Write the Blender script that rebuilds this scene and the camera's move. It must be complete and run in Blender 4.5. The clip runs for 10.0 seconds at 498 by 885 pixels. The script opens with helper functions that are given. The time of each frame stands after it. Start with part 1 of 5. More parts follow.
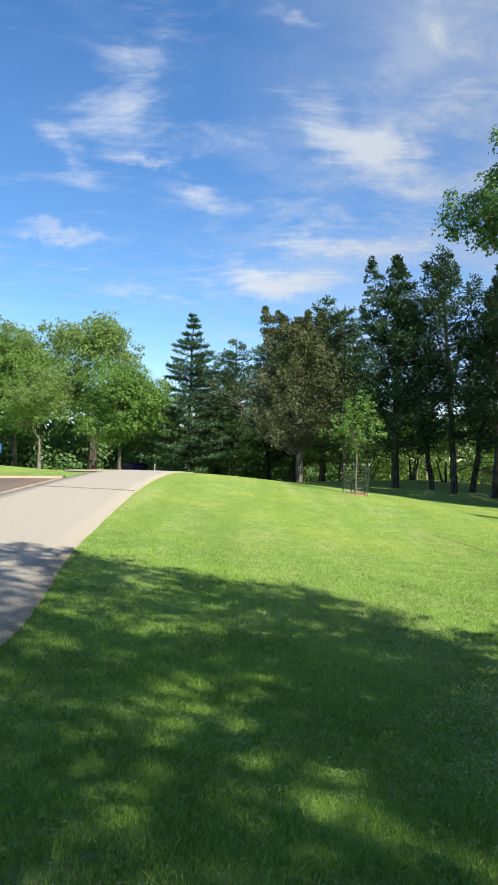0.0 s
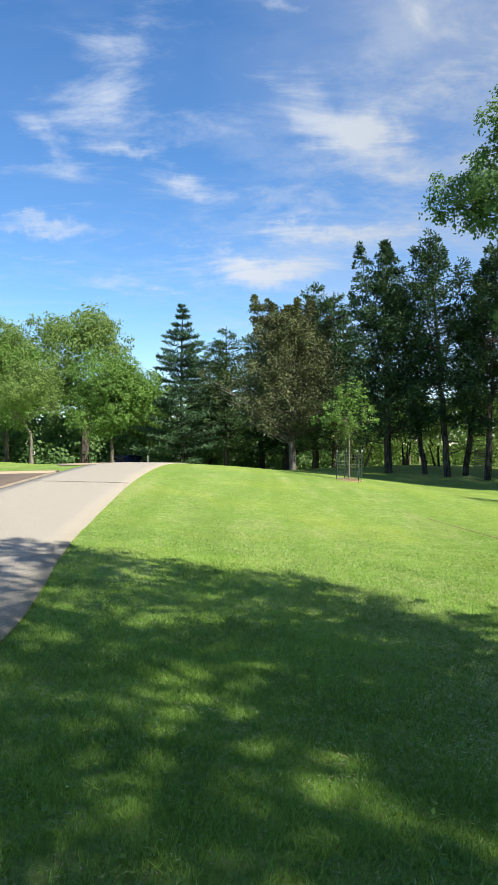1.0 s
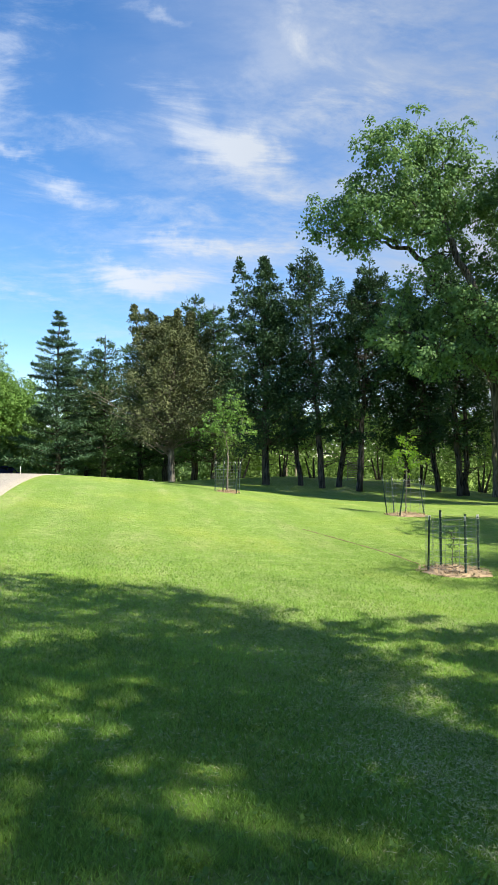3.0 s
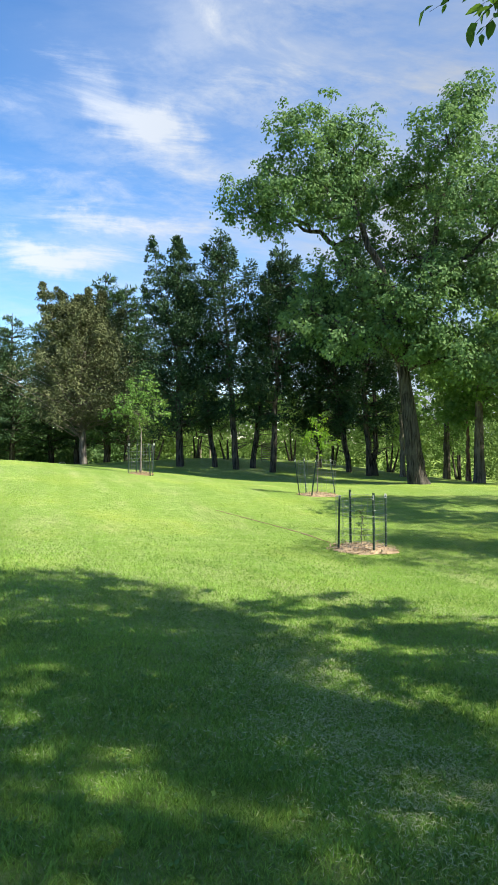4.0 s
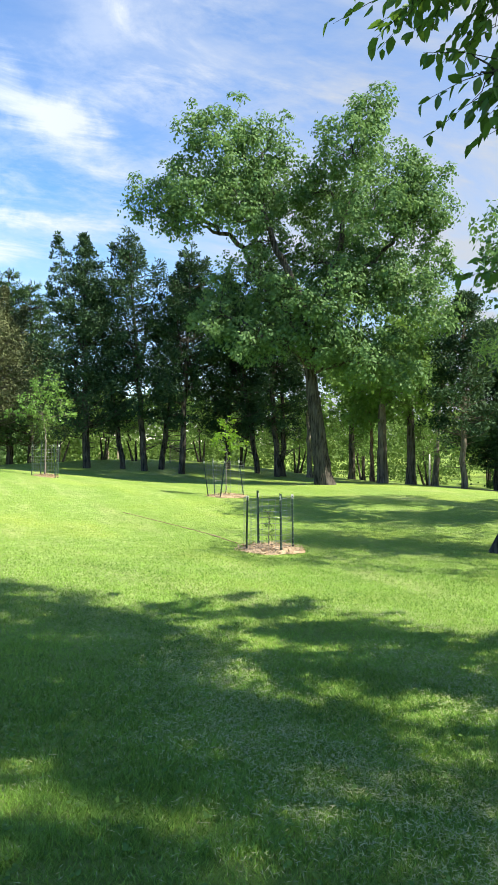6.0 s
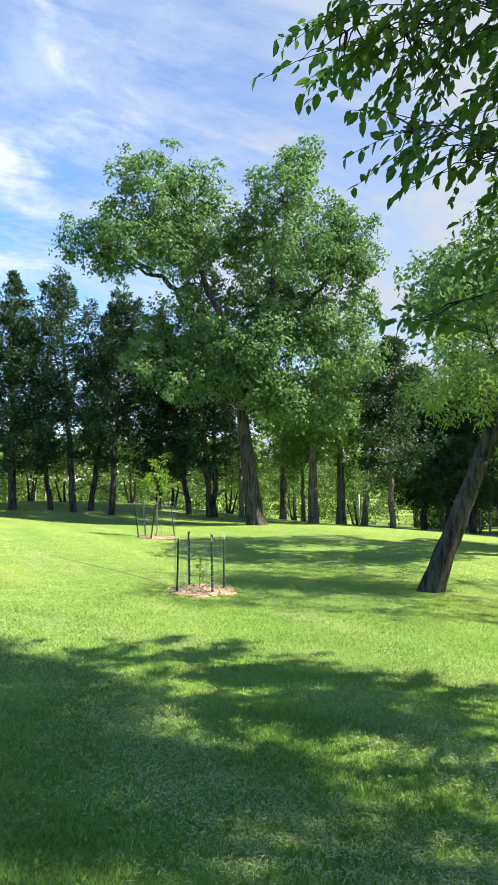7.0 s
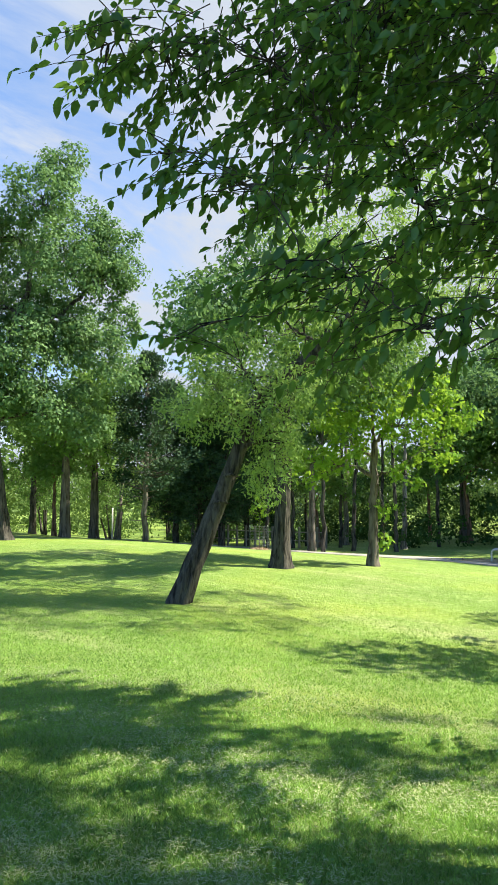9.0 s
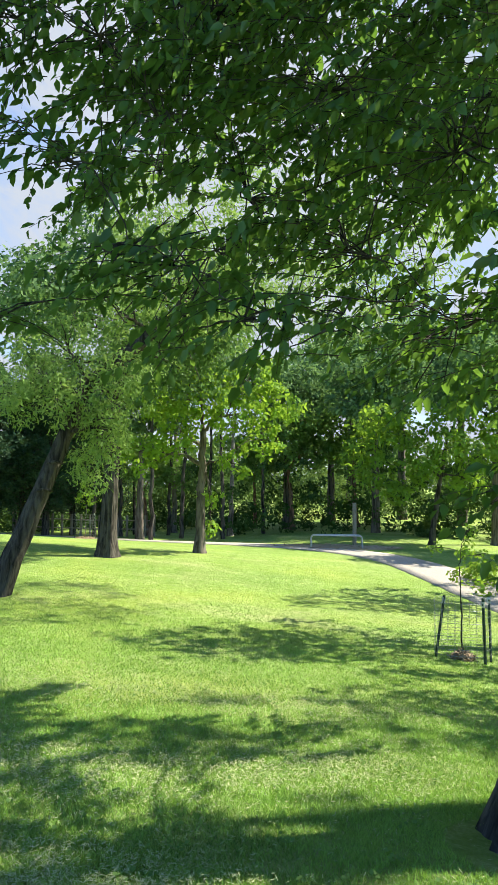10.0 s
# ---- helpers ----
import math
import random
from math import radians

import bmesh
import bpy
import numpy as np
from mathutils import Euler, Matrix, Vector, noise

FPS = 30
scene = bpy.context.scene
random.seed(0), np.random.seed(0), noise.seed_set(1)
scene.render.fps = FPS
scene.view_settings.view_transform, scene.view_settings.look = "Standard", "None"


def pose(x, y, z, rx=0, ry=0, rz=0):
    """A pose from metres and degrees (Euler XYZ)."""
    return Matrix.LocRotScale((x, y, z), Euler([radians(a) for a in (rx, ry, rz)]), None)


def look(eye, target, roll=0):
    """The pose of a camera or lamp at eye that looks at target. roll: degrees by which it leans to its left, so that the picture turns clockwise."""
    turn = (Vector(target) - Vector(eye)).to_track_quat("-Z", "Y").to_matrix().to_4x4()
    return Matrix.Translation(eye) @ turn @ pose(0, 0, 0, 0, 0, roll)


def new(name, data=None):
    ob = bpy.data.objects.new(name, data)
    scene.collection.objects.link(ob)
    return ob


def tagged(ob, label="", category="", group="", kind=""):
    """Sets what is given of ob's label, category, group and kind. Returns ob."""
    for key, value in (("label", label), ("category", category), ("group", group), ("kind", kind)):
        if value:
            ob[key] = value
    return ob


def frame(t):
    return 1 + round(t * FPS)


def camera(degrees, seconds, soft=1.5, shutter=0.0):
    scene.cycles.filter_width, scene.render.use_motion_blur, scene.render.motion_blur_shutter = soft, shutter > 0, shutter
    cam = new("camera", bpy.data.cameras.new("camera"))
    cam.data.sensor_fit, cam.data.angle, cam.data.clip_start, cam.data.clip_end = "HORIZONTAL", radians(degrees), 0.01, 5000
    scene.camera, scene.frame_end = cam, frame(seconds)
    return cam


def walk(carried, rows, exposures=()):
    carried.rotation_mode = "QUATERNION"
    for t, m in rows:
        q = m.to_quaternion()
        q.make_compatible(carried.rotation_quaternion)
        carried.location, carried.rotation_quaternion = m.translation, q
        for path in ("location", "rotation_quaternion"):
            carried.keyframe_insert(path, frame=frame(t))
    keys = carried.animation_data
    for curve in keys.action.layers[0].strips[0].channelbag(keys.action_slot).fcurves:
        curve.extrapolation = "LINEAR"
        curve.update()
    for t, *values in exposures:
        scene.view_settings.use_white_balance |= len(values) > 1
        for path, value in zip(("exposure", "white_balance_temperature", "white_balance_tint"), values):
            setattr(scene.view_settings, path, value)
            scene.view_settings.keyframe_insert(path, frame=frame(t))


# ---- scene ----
cam = camera(38.46, 10.0)
PATH = [
    (0.0, pose(-0.000, -0.000, 1.6, 91.50, -1.34, 0.00)),
    (0.5, pose(0.001, -0.000, 1.6, 91.25, -0.68, -0.40)),
    (1.0, pose(0.001, -0.000, 1.6, 90.64, 0.21, -0.56)),
    (1.5, pose(0.002, -0.000, 1.6, 90.44, 0.37, -0.62)),
    (2.0, pose(0.003, -0.000, 1.6, 90.73, -0.18, -1.10)),
    (2.5, pose(0.012, -0.000, 1.6, 91.51, -0.36, -4.61)),
    (3.0, pose(0.027, -0.002, 1.6, 91.55, -0.05, -10.21)),
    (4.5, pose(0.049, -0.008, 1.6, 89.40, 0.13, -19.13)),
    (5.0, pose(0.054, -0.010, 1.6, 89.28, 0.00, -21.10)),
    (6.5, pose(0.067, -0.016, 1.6, 91.42, 0.23, -26.57)),
    (7.0, pose(0.075, -0.020, 1.6, 93.37, 0.27, -29.79)),
    (7.5, pose(0.084, -0.026, 1.6, 94.77, 0.87, -34.02)),
    (8.0, pose(0.094, -0.033, 1.6, 94.53, 1.12, -38.99)),
    (8.5, pose(0.101, -0.039, 1.6, 94.52, -0.62, -42.36)),
    (9.0, pose(0.114, -0.052, 1.6, 94.43, -0.18, -49.22)),
    (9.5, pose(0.125, -0.068, 1.6, 94.08, 0.25, -56.76)),
    (10.0, pose(0.133, -0.081, 1.6, 93.53, -0.30, -62.82)),
]
walk(cam, PATH, [(0.0, 0.95), (3.0, 1.12), (5.0, 1.38), (8.5, 1.58), (10.0, 1.55)])

# ---- daylight ----
SUN_AZ, SUN_EL = 135.0, 46.0          # bearing of the sun from +y towards +x, and its height
sun = new("sun", bpy.data.lights.new("sun", "SUN"))
sun.data.energy, sun.data.angle, sun.data.color = 5.0, radians(0.53), (1.0, 0.92, 0.76)
_sd = Vector((math.sin(radians(SUN_AZ)) * math.cos(radians(SUN_EL)), math.cos(radians(SUN_AZ)) * math.cos(radians(SUN_EL)), math.sin(radians(SUN_EL))))
sun.matrix_world = look(_sd * 60, (0, 0, 0))

world = bpy.data.worlds.new("sky")
scene.world = world
world.use_nodes = True
wt = world.node_tree
wt.nodes.clear()


CLOUDS = ((-15.0, 25.8, 6.0, 1.8, -8, 0.5), (-9.9, 28.0, 4.2, 2.4, 10, 0.7), (-15.6, 23.1, 3.4, 1.0, -35, 0.7), (-8.6, 22.6, 4.0, 0.8, 4, 0.75), (-4.9, 20.4, 2.2, 1.0, 8, 0.85), (3.7, 32.6, 2.6, 0.8, -5, 0.8),
          (-16.2, 17.0, 5.0, 0.7, -6, 0.8), (-12.0, 12.7, 6.0, 0.9, 0, 0.65), (7.5, 24.8, 7.0, 2.4, -30, 0.95), (10.7, 23.7, 3.2, 2.0, -10, 0.6),
          (13.8, 31.8, 1.4, 4.0, 30, 0.75), (19.5, 28.8, 5.0, 6.0, 0, 0.4), (10.3, 19.6, 7.0, 3.0, -8, 0.55), (5.0, 17.2, 5.0, 0.8, -6, 0.8), (-0.4, 14.2, 6.5, 1.4, 3, 0.95), (5.0, 15.1, 8.0, 2.0, 0, 0.5))


def sky_world():
    t = wt
    link = t.links.new
    out = t.nodes.new("ShaderNodeOutputWorld")
    bg = t.nodes.new("ShaderNodeBackground")
    bg.inputs["Strength"].default_value = 0.11
    sky = t.nodes.new("ShaderNodeTexSky")
    sky.sky_type, sky.sun_disc = "NISHITA", False
    sky.sun_elevation, sky.sun_rotation = radians(SUN_EL), radians(SUN_AZ)
    sky.air_density, sky.dust_density, sky.ozone_density = 1.0, 0.1, 3.0
    hue = t.nodes.new("ShaderNodeHueSaturation")
    hue.inputs["Saturation"].default_value, hue.inputs["Hue"].default_value, hue.inputs["Value"].default_value = 1.25, 0.503, 0.9
    link(sky.outputs[0], hue.inputs["Color"])
    # thin cirrus: noise on a high flat layer
    co = t.nodes.new("ShaderNodeTexCoord")
    sep = t.nodes.new("ShaderNodeSeparateXYZ")
    link(co.outputs["Generated"], sep.inputs[0])
    zc = t.nodes.new("ShaderNodeMath"); zc.operation = "MAXIMUM"; zc.inputs[1].default_value = 0.0
    link(sep.outputs["Z"], zc.inputs[0])
    za = t.nodes.new("ShaderNodeMath"); za.operation = "ADD"; za.inputs[1].default_value = 0.16
    link(zc.outputs[0], za.inputs[0])
    comb = t.nodes.new("ShaderNodeCombineXYZ")
    for i, ax in enumerate("XY"):
        dv = t.nodes.new("ShaderNodeMath"); dv.operation = "DIVIDE"
        link(sep.outputs[ax], dv.inputs[0]); link(za.outputs[0], dv.inputs[1]); link(dv.outputs[0], comb.inputs[i])

    def layer(scale, rot, stretch, lo, hi, detail, rough, off, dist=0.6):
        mp = t.nodes.new("ShaderNodeMapping")
        mp.inputs["Rotation"].default_value = (0, 0, radians(rot))
        mp.inputs["Scale"].default_value = (stretch, 1, 1)
        mp.inputs["Location"].default_value = off
        link(comb.outputs[0], mp.inputs[0])
        n = t.nodes.new("ShaderNodeTexNoise")
        n.inputs["Scale"].default_value, n.inputs["Detail"].default_value = scale, detail
        n.inputs["Roughness"].default_value, n.inputs["Distortion"].default_value = rough, dist
        link(mp.outputs[0], n.inputs["Vector"])
        r = t.nodes.new("ShaderNodeMapRange"); r.interpolation_type = "SMOOTHSTEP"
        r.inputs["From Min"].default_value, r.inputs["From Max"].default_value = lo, hi
        link(n.outputs["Fac"], r.inputs["Value"])
        return r.outputs[0]

    big = layer(1.3, 30, 0.9, 0.42, 0.60, 4, 0.55, (3.1, 1.7, 0), 0.2)
    fine = layer(5.6, 40, 0.85, 0.40, 0.68, 10, 0.66, (0.4, 2.2, 0), 0.12)
    wisps = layer(12.0, 40, 0.6, 0.55, 0.8, 8, 0.65, (1.4, 0.2, 0), 0.3)
    m1 = t.nodes.new("ShaderNodeMath"); m1.operation = "MULTIPLY"
    link(big, m1.inputs[0]); link(fine, m1.inputs[1])
    m2 = t.nodes.new("ShaderNodeMath"); m2.operation = "MULTIPLY_ADD"; m2.inputs[1].default_value = 0.25
    link(wisps, m2.inputs[0]); link(m1.outputs[0], m2.inputs[2])
    # clouds thicken towards the sun's side of the sky
    side = t.nodes.new("ShaderNodeMapRange")
    side.inputs["From Min"].default_value, side.inputs["From Max"].default_value = -0.35, 0.75
    side.inputs["To Min"].default_value, side.inputs["To Max"].default_value = 0.10, 0.45
    link(sep.outputs["X"], side.inputs["Value"])
    veil = t.nodes.new("ShaderNodeMapRange")
    veil.inputs["From Min"].default_value, veil.inputs["From Max"].default_value = -0.05, 0.5
    veil.inputs["To Min"].default_value, veil.inputs["To Max"].default_value = 0.03, 0.62
    link(sep.outputs["X"], veil.inputs["Value"])
    streak = layer(2.3, 48, 0.4, 0.32, 0.66, 10, 0.62, (5.2, 0.7, 0), 0.5)
    sm = t.nodes.new("ShaderNodeMath"); sm.operation = "MULTIPLY_ADD"; sm.inputs[1].default_value, sm.inputs[2].default_value = 1.1, 0.08
    link(streak, sm.inputs[0])
    haze = t.nodes.new("ShaderNodeMapRange")
    haze.inputs["From Min"].default_value, haze.inputs["From Max"].default_value, haze.inputs["To Max"].default_value = 0.28, 0.75, 0.58
    link(sep.outputs["X"], haze.inputs["Value"])
    vm = t.nodes.new("ShaderNodeMath"); vm.operation = "MULTIPLY_ADD"
    link(sm.outputs[0], vm.inputs[0]); link(veil.outputs[0], vm.inputs[1]); link(haze.outputs[0], vm.inputs[2])
    m3 = t.nodes.new("ShaderNodeMath"); m3.operation = "MULTIPLY_ADD"; m3.use_clamp = True
    link(m2.outputs[0], m3.inputs[0]); link(side.outputs[0], m3.inputs[1]); link(vm.outputs[0], m3.inputs[2])
    # the separate clouds: bearing, height, half length and half width in degrees, tilt, thickness
    def maths(op, a, b=None):
        n = t.nodes.new("ShaderNodeMath"); n.operation = op
        for k, v in enumerate((a, b)):
            if isinstance(v, (int, float)):
                n.inputs[k].default_value = v
            elif v is not None:
                link(v, n.inputs[k])
        return n.outputs[0]
    at = t.nodes.new("ShaderNodeCombineXYZ")
    link(maths("MULTIPLY", maths("ARCTAN2", sep.outputs["X"], sep.outputs["Y"]), 57.296), at.inputs[0])
    link(maths("MULTIPLY", maths("ARCSINE", sep.outputs["Z"]), 57.296), at.inputs[1])
    warp = t.nodes.new("ShaderNodeTexNoise")
    warp.inputs["Scale"].default_value, warp.inputs["Detail"].default_value, warp.inputs["Roughness"].default_value = 9.0, 6, 0.6
    link(co.outputs["Generated"], warp.inputs["Vector"])
    bend = t.nodes.new("ShaderNodeVectorMath"); bend.operation = "MULTIPLY_ADD"
    bend.inputs[1].default_value, bend.inputs[2].default_value = (7, 7, 0), (-3.5, -3.5, 0)
    link(warp.outputs["Color"], bend.inputs[0])
    bent = t.nodes.new("ShaderNodeVectorMath"); bent.operation = "ADD"
    link(at.outputs[0], bent.inputs[0]); link(bend.outputs[0], bent.inputs[1])
    total = None
    for az, el, a, b, tilt, thick in CLOUDS:
        mp = t.nodes.new("ShaderNodeMapping"); mp.vector_type = "TEXTURE"
        mp.inputs["Location"].default_value, mp.inputs["Rotation"].default_value, mp.inputs["Scale"].default_value = (az, el, 0), (0, 0, radians(tilt)), (a, b, 1)
        link(bent.outputs[0], mp.inputs[0])
        ln = t.nodes.new("ShaderNodeVectorMath"); ln.operation = "LENGTH"
        link(mp.outputs[0], ln.inputs[0])
        r = t.nodes.new("ShaderNodeMapRange"); r.interpolation_type = "SMOOTHSTEP"
        for k, v in zip(("From Min", "From Max", "To Min", "To Max"), (0.0, 1.5, thick, 0.0)):
            r.inputs[k].default_value = v
        link(ln.outputs["Value"], r.inputs["Value"])
        total = r.outputs[0] if total is None else maths("ADD", total, r.outputs[0])
    raw = t.nodes.new("ShaderNodeTexNoise")
    raw.inputs["Scale"].default_value, raw.inputs["Detail"].default_value, raw.inputs["Roughness"].default_value, raw.inputs["Distortion"].default_value = 4.2, 12, 0.66, 0.5
    drift = t.nodes.new("ShaderNodeMapping")
    drift.inputs["Rotation"].default_value, drift.inputs["Scale"].default_value = (0, 0, radians(38)), (0.5, 1.25, 1)
    link(comb.outputs[0], drift.inputs[0]); link(drift.outputs[0], raw.inputs["Vector"])
    sheer = maths("ADD", maths("MULTIPLY", total, 0.56), maths("MULTIPLY", maths("SUBTRACT", raw.outputs["Fac"], 0.5), 2.1))
    thin = t.nodes.new("ShaderNodeMapRange"); thin.interpolation_type = "SMOOTHSTEP"
    for k, v in zip(("From Min", "From Max", "To Min", "To Max"), (0.02, 0.85, 0.0, 0.85)):
        thin.inputs[k].default_value = v
    link(sheer, thin.inputs["Value"])
    own = thin.outputs[0]
    every = t.nodes.new("ShaderNodeMath"); every.operation = "ADD"; every.use_clamp = True
    link(m3.outputs[0], every.inputs[0]); link(own, every.inputs[1])
    mix = t.nodes.new("ShaderNodeMix"); mix.data_type = "RGBA"
    link(every.outputs[0], mix.inputs["Factor"])
    link(hue.outputs[0], mix.inputs["A"])
    grey = t.nodes.new("ShaderNodeMapRange")
    grey.inputs["From Min"].default_value, grey.inputs["From Max"].default_value = -0.02, 0.5
    link(sep.outputs["X"], grey.inputs["Value"])
    tone = t.nodes.new("ShaderNodeMix"); tone.data_type = "RGBA"
    tone.inputs["A"].default_value, tone.inputs["B"].default_value = (3.4, 3.75, 4.3, 1), (2.1, 2.3, 2.62, 1)
    link(grey.outputs[0], tone.inputs["Factor"])
    link(tone.outputs["Result"], mix.inputs["B"])
    link(mix.outputs["Result"], bg.inputs["Color"])
    link(bg.outputs[0], out.inputs["Surface"])


sky_world()

# ---- materials ----


def material(name, base, rough=0.8, vary=0.25, scale=8.0, fine=60.0, bump=0.3, metal=0.0, other=None, spec=0.3, span=0.35):
    """A surface with two scales of colour noise between base and other, and fine relief."""
    m = bpy.data.materials.new(name)
    m.use_nodes = True
    t = m.node_tree
    link = t.links.new
    b = t.nodes["Principled BSDF"]
    b.inputs["Roughness"].default_value, b.inputs["Metallic"].default_value = rough, metal
    b.inputs["Specular IOR Level"].default_value = spec
    co = t.nodes.new("ShaderNodeTexCoord")
    n1, n2 = t.nodes.new("ShaderNodeTexNoise"), t.nodes.new("ShaderNodeTexNoise")
    for n, s in ((n1, scale), (n2, fine)):
        n.inputs["Scale"].default_value, n.inputs["Detail"].default_value = s, 6
        link(co.outputs["Object"], n.inputs["Vector"])
    add = t.nodes.new("ShaderNodeMath"); add.operation = "ADD"
    link(n1.outputs["Fac"], add.inputs[0]); link(n2.outputs["Fac"], add.inputs[1])
    r = t.nodes.new("ShaderNodeMapRange")
    r.inputs["From Min"].default_value, r.inputs["From Max"].default_value = 1 - span, 1 + span
    link(add.outputs[0], r.inputs["Value"])
    mix = t.nodes.new("ShaderNodeMix"); mix.data_type = "RGBA"
    o = other or tuple(c * (1 - vary) for c in base)
    mix.inputs["A"].default_value, mix.inputs["B"].default_value = (*base, 1), (*o, 1)
    link(r.outputs[0], mix.inputs["Factor"])
    link(mix.outputs["Result"], b.inputs["Base Color"])
    if bump:
        bp = t.nodes.new("ShaderNodeBump")
        bp.inputs["Strength"].default_value, bp.inputs["Distance"].default_value = bump, 0.01
        link(n2.outputs["Fac"], bp.inputs["Height"])
        link(bp.outputs[0], b.inputs["Normal"])
    return m


def bark_material(name, base, dark, scale=9.0, depth=0.03, grey=None):
    """Bark with long upright furrows and lichen-pale patches."""
    m = bpy.data.materials.new(name)
    m.use_nodes = True
    t = m.node_tree
    link = t.links.new
    b = t.nodes["Principled BSDF"]
    b.inputs["Roughness"].default_value, b.inputs["Specular IOR Level"].default_value = 0.92, 0.15
    co = t.nodes.new("ShaderNodeTexCoord")
    mp = t.nodes.new("ShaderNodeMapping")
    mp.inputs["Scale"].default_value = (1, 1, 0.16)
    link(co.outputs["Object"], mp.inputs[0])
    n1, n2, n3 = (t.nodes.new("ShaderNodeTexNoise") for _ in range(3))
    for n, sc, dt in ((n1, scale, 5), (n2, scale * 6, 4), (n3, 1.3, 4)):
        n.inputs["Scale"].default_value, n.inputs["Detail"].default_value = sc, dt
    n1.inputs["Distortion"].default_value = 0.6
    link(mp.outputs[0], n1.inputs["Vector"]); link(mp.outputs[0], n2.inputs["Vector"]); link(co.outputs["Object"], n3.inputs["Vector"])
    r = t.nodes.new("ShaderNodeMapRange")
    r.inputs["From Min"].default_value, r.inputs["From Max"].default_value = 0.38, 0.58
    link(n1.outputs["Fac"], r.inputs["Value"])
    mix = t.nodes.new("ShaderNodeMix"); mix.data_type = "RGBA"
    mix.inputs["A"].default_value, mix.inputs["B"].default_value = (*dark, 1), (*base, 1)
    link(r.outputs[0], mix.inputs["Factor"])
    r2 = t.nodes.new("ShaderNodeMapRange")
    r2.inputs["From Min"].default_value, r2.inputs["From Max"].default_value, r2.inputs["To Max"].default_value = 0.5, 0.7, 0.5
    link(n3.outputs["Fac"], r2.inputs["Value"])
    mix2 = t.nodes.new("ShaderNodeMix"); mix2.data_type = "RGBA"
    link(r2.outputs[0], mix2.inputs["Factor"]); link(mix.outputs["Result"], mix2.inputs["A"])
    mix2.inputs["B"].default_value = (*(grey or tuple(c * 1.4 for c in base)), 1)
    link(mix2.outputs["Result"], b.inputs["Base Color"])
    ad = t.nodes.new("ShaderNodeMath"); ad.operation = "MULTIPLY_ADD"; ad.inputs[1].default_value = 0.3
    link(n2.outputs["Fac"], ad.inputs[0]); link(n1.outputs["Fac"], ad.inputs[2])
    bp = t.nodes.new("ShaderNodeBump"); bp.inputs["Strength"].default_value, bp.inputs["Distance"].default_value = 1.0, depth
    link(ad.outputs[0], bp.inputs["Height"]); link(bp.outputs[0], b.inputs["Normal"])
    return m


def leaf_material(name, a, b2, through_col, amount=0.35, rough=0.6, gloss=0.012, vary=0.55):
    """Leaves: two greens by leaf and by clump, with light passing through."""
    m = bpy.data.materials.new(name)
    m.use_nodes = True
    t = m.node_tree
    t.nodes.clear()
    link = t.links.new
    out = t.nodes.new("ShaderNodeOutputMaterial")
    geo = t.nodes.new("ShaderNodeNewGeometry")
    co = t.nodes.new("ShaderNodeTexCoord")
    n = t.nodes.new("ShaderNodeTexNoise")
    n.inputs["Scale"].default_value, n.inputs["Detail"].default_value = 0.8, 3
    link(co.outputs["Object"], n.inputs["Vector"])
    f = t.nodes.new("ShaderNodeMath"); f.operation = "MULTIPLY_ADD"; f.inputs[1].default_value = vary
    link(geo.outputs["Random Per Island"], f.inputs[0])
    r = t.nodes.new("ShaderNodeMapRange")
    r.inputs["From Min"].default_value, r.inputs["From Max"].default_value = 0.35, 0.65
    r.inputs["To Max"].default_value = 0.5
    link(n.outputs["Fac"], r.inputs["Value"]); link(r.outputs[0], f.inputs[2])
    mix = t.nodes.new("ShaderNodeMix"); mix.data_type = "RGBA"
    mix.inputs["A"].default_value, mix.inputs["B"].default_value = (*a, 1), (*b2, 1)
    link(f.outputs[0], mix.inputs["Factor"])
    d = t.nodes.new("ShaderNodeBsdfDiffuse")
    link(mix.outputs["Result"], d.inputs["Color"])
    tr = t.nodes.new("ShaderNodeBsdfTranslucent")
    tm = t.nodes.new("ShaderNodeMix"); tm.data_type = "RGBA"; tm.inputs["Factor"].default_value = 0.5
    link(mix.outputs["Result"], tm.inputs["A"]); tm.inputs["B"].default_value = (*through_col, 1)
    link(tm.outputs["Result"], tr.inputs["Color"])
    ms = t.nodes.new("ShaderNodeMixShader"); ms.inputs[0].default_value = amount
    link(d.outputs[0], ms.inputs[1]); link(tr.outputs[0], ms.inputs[2])
    g = t.nodes.new("ShaderNodeBsdfGlossy"); g.inputs["Roughness"].default_value = rough
    g.inputs["Color"].default_value = (0.9, 1, 0.9, 1)
    m2 = t.nodes.new("ShaderNodeMixShader"); m2.inputs[0].default_value = gloss
    link(ms.outputs[0], m2.inputs[1]); link(g.outputs[0], m2.inputs[2])
    link(m2.outputs[0], out.inputs["Surface"])
    return m


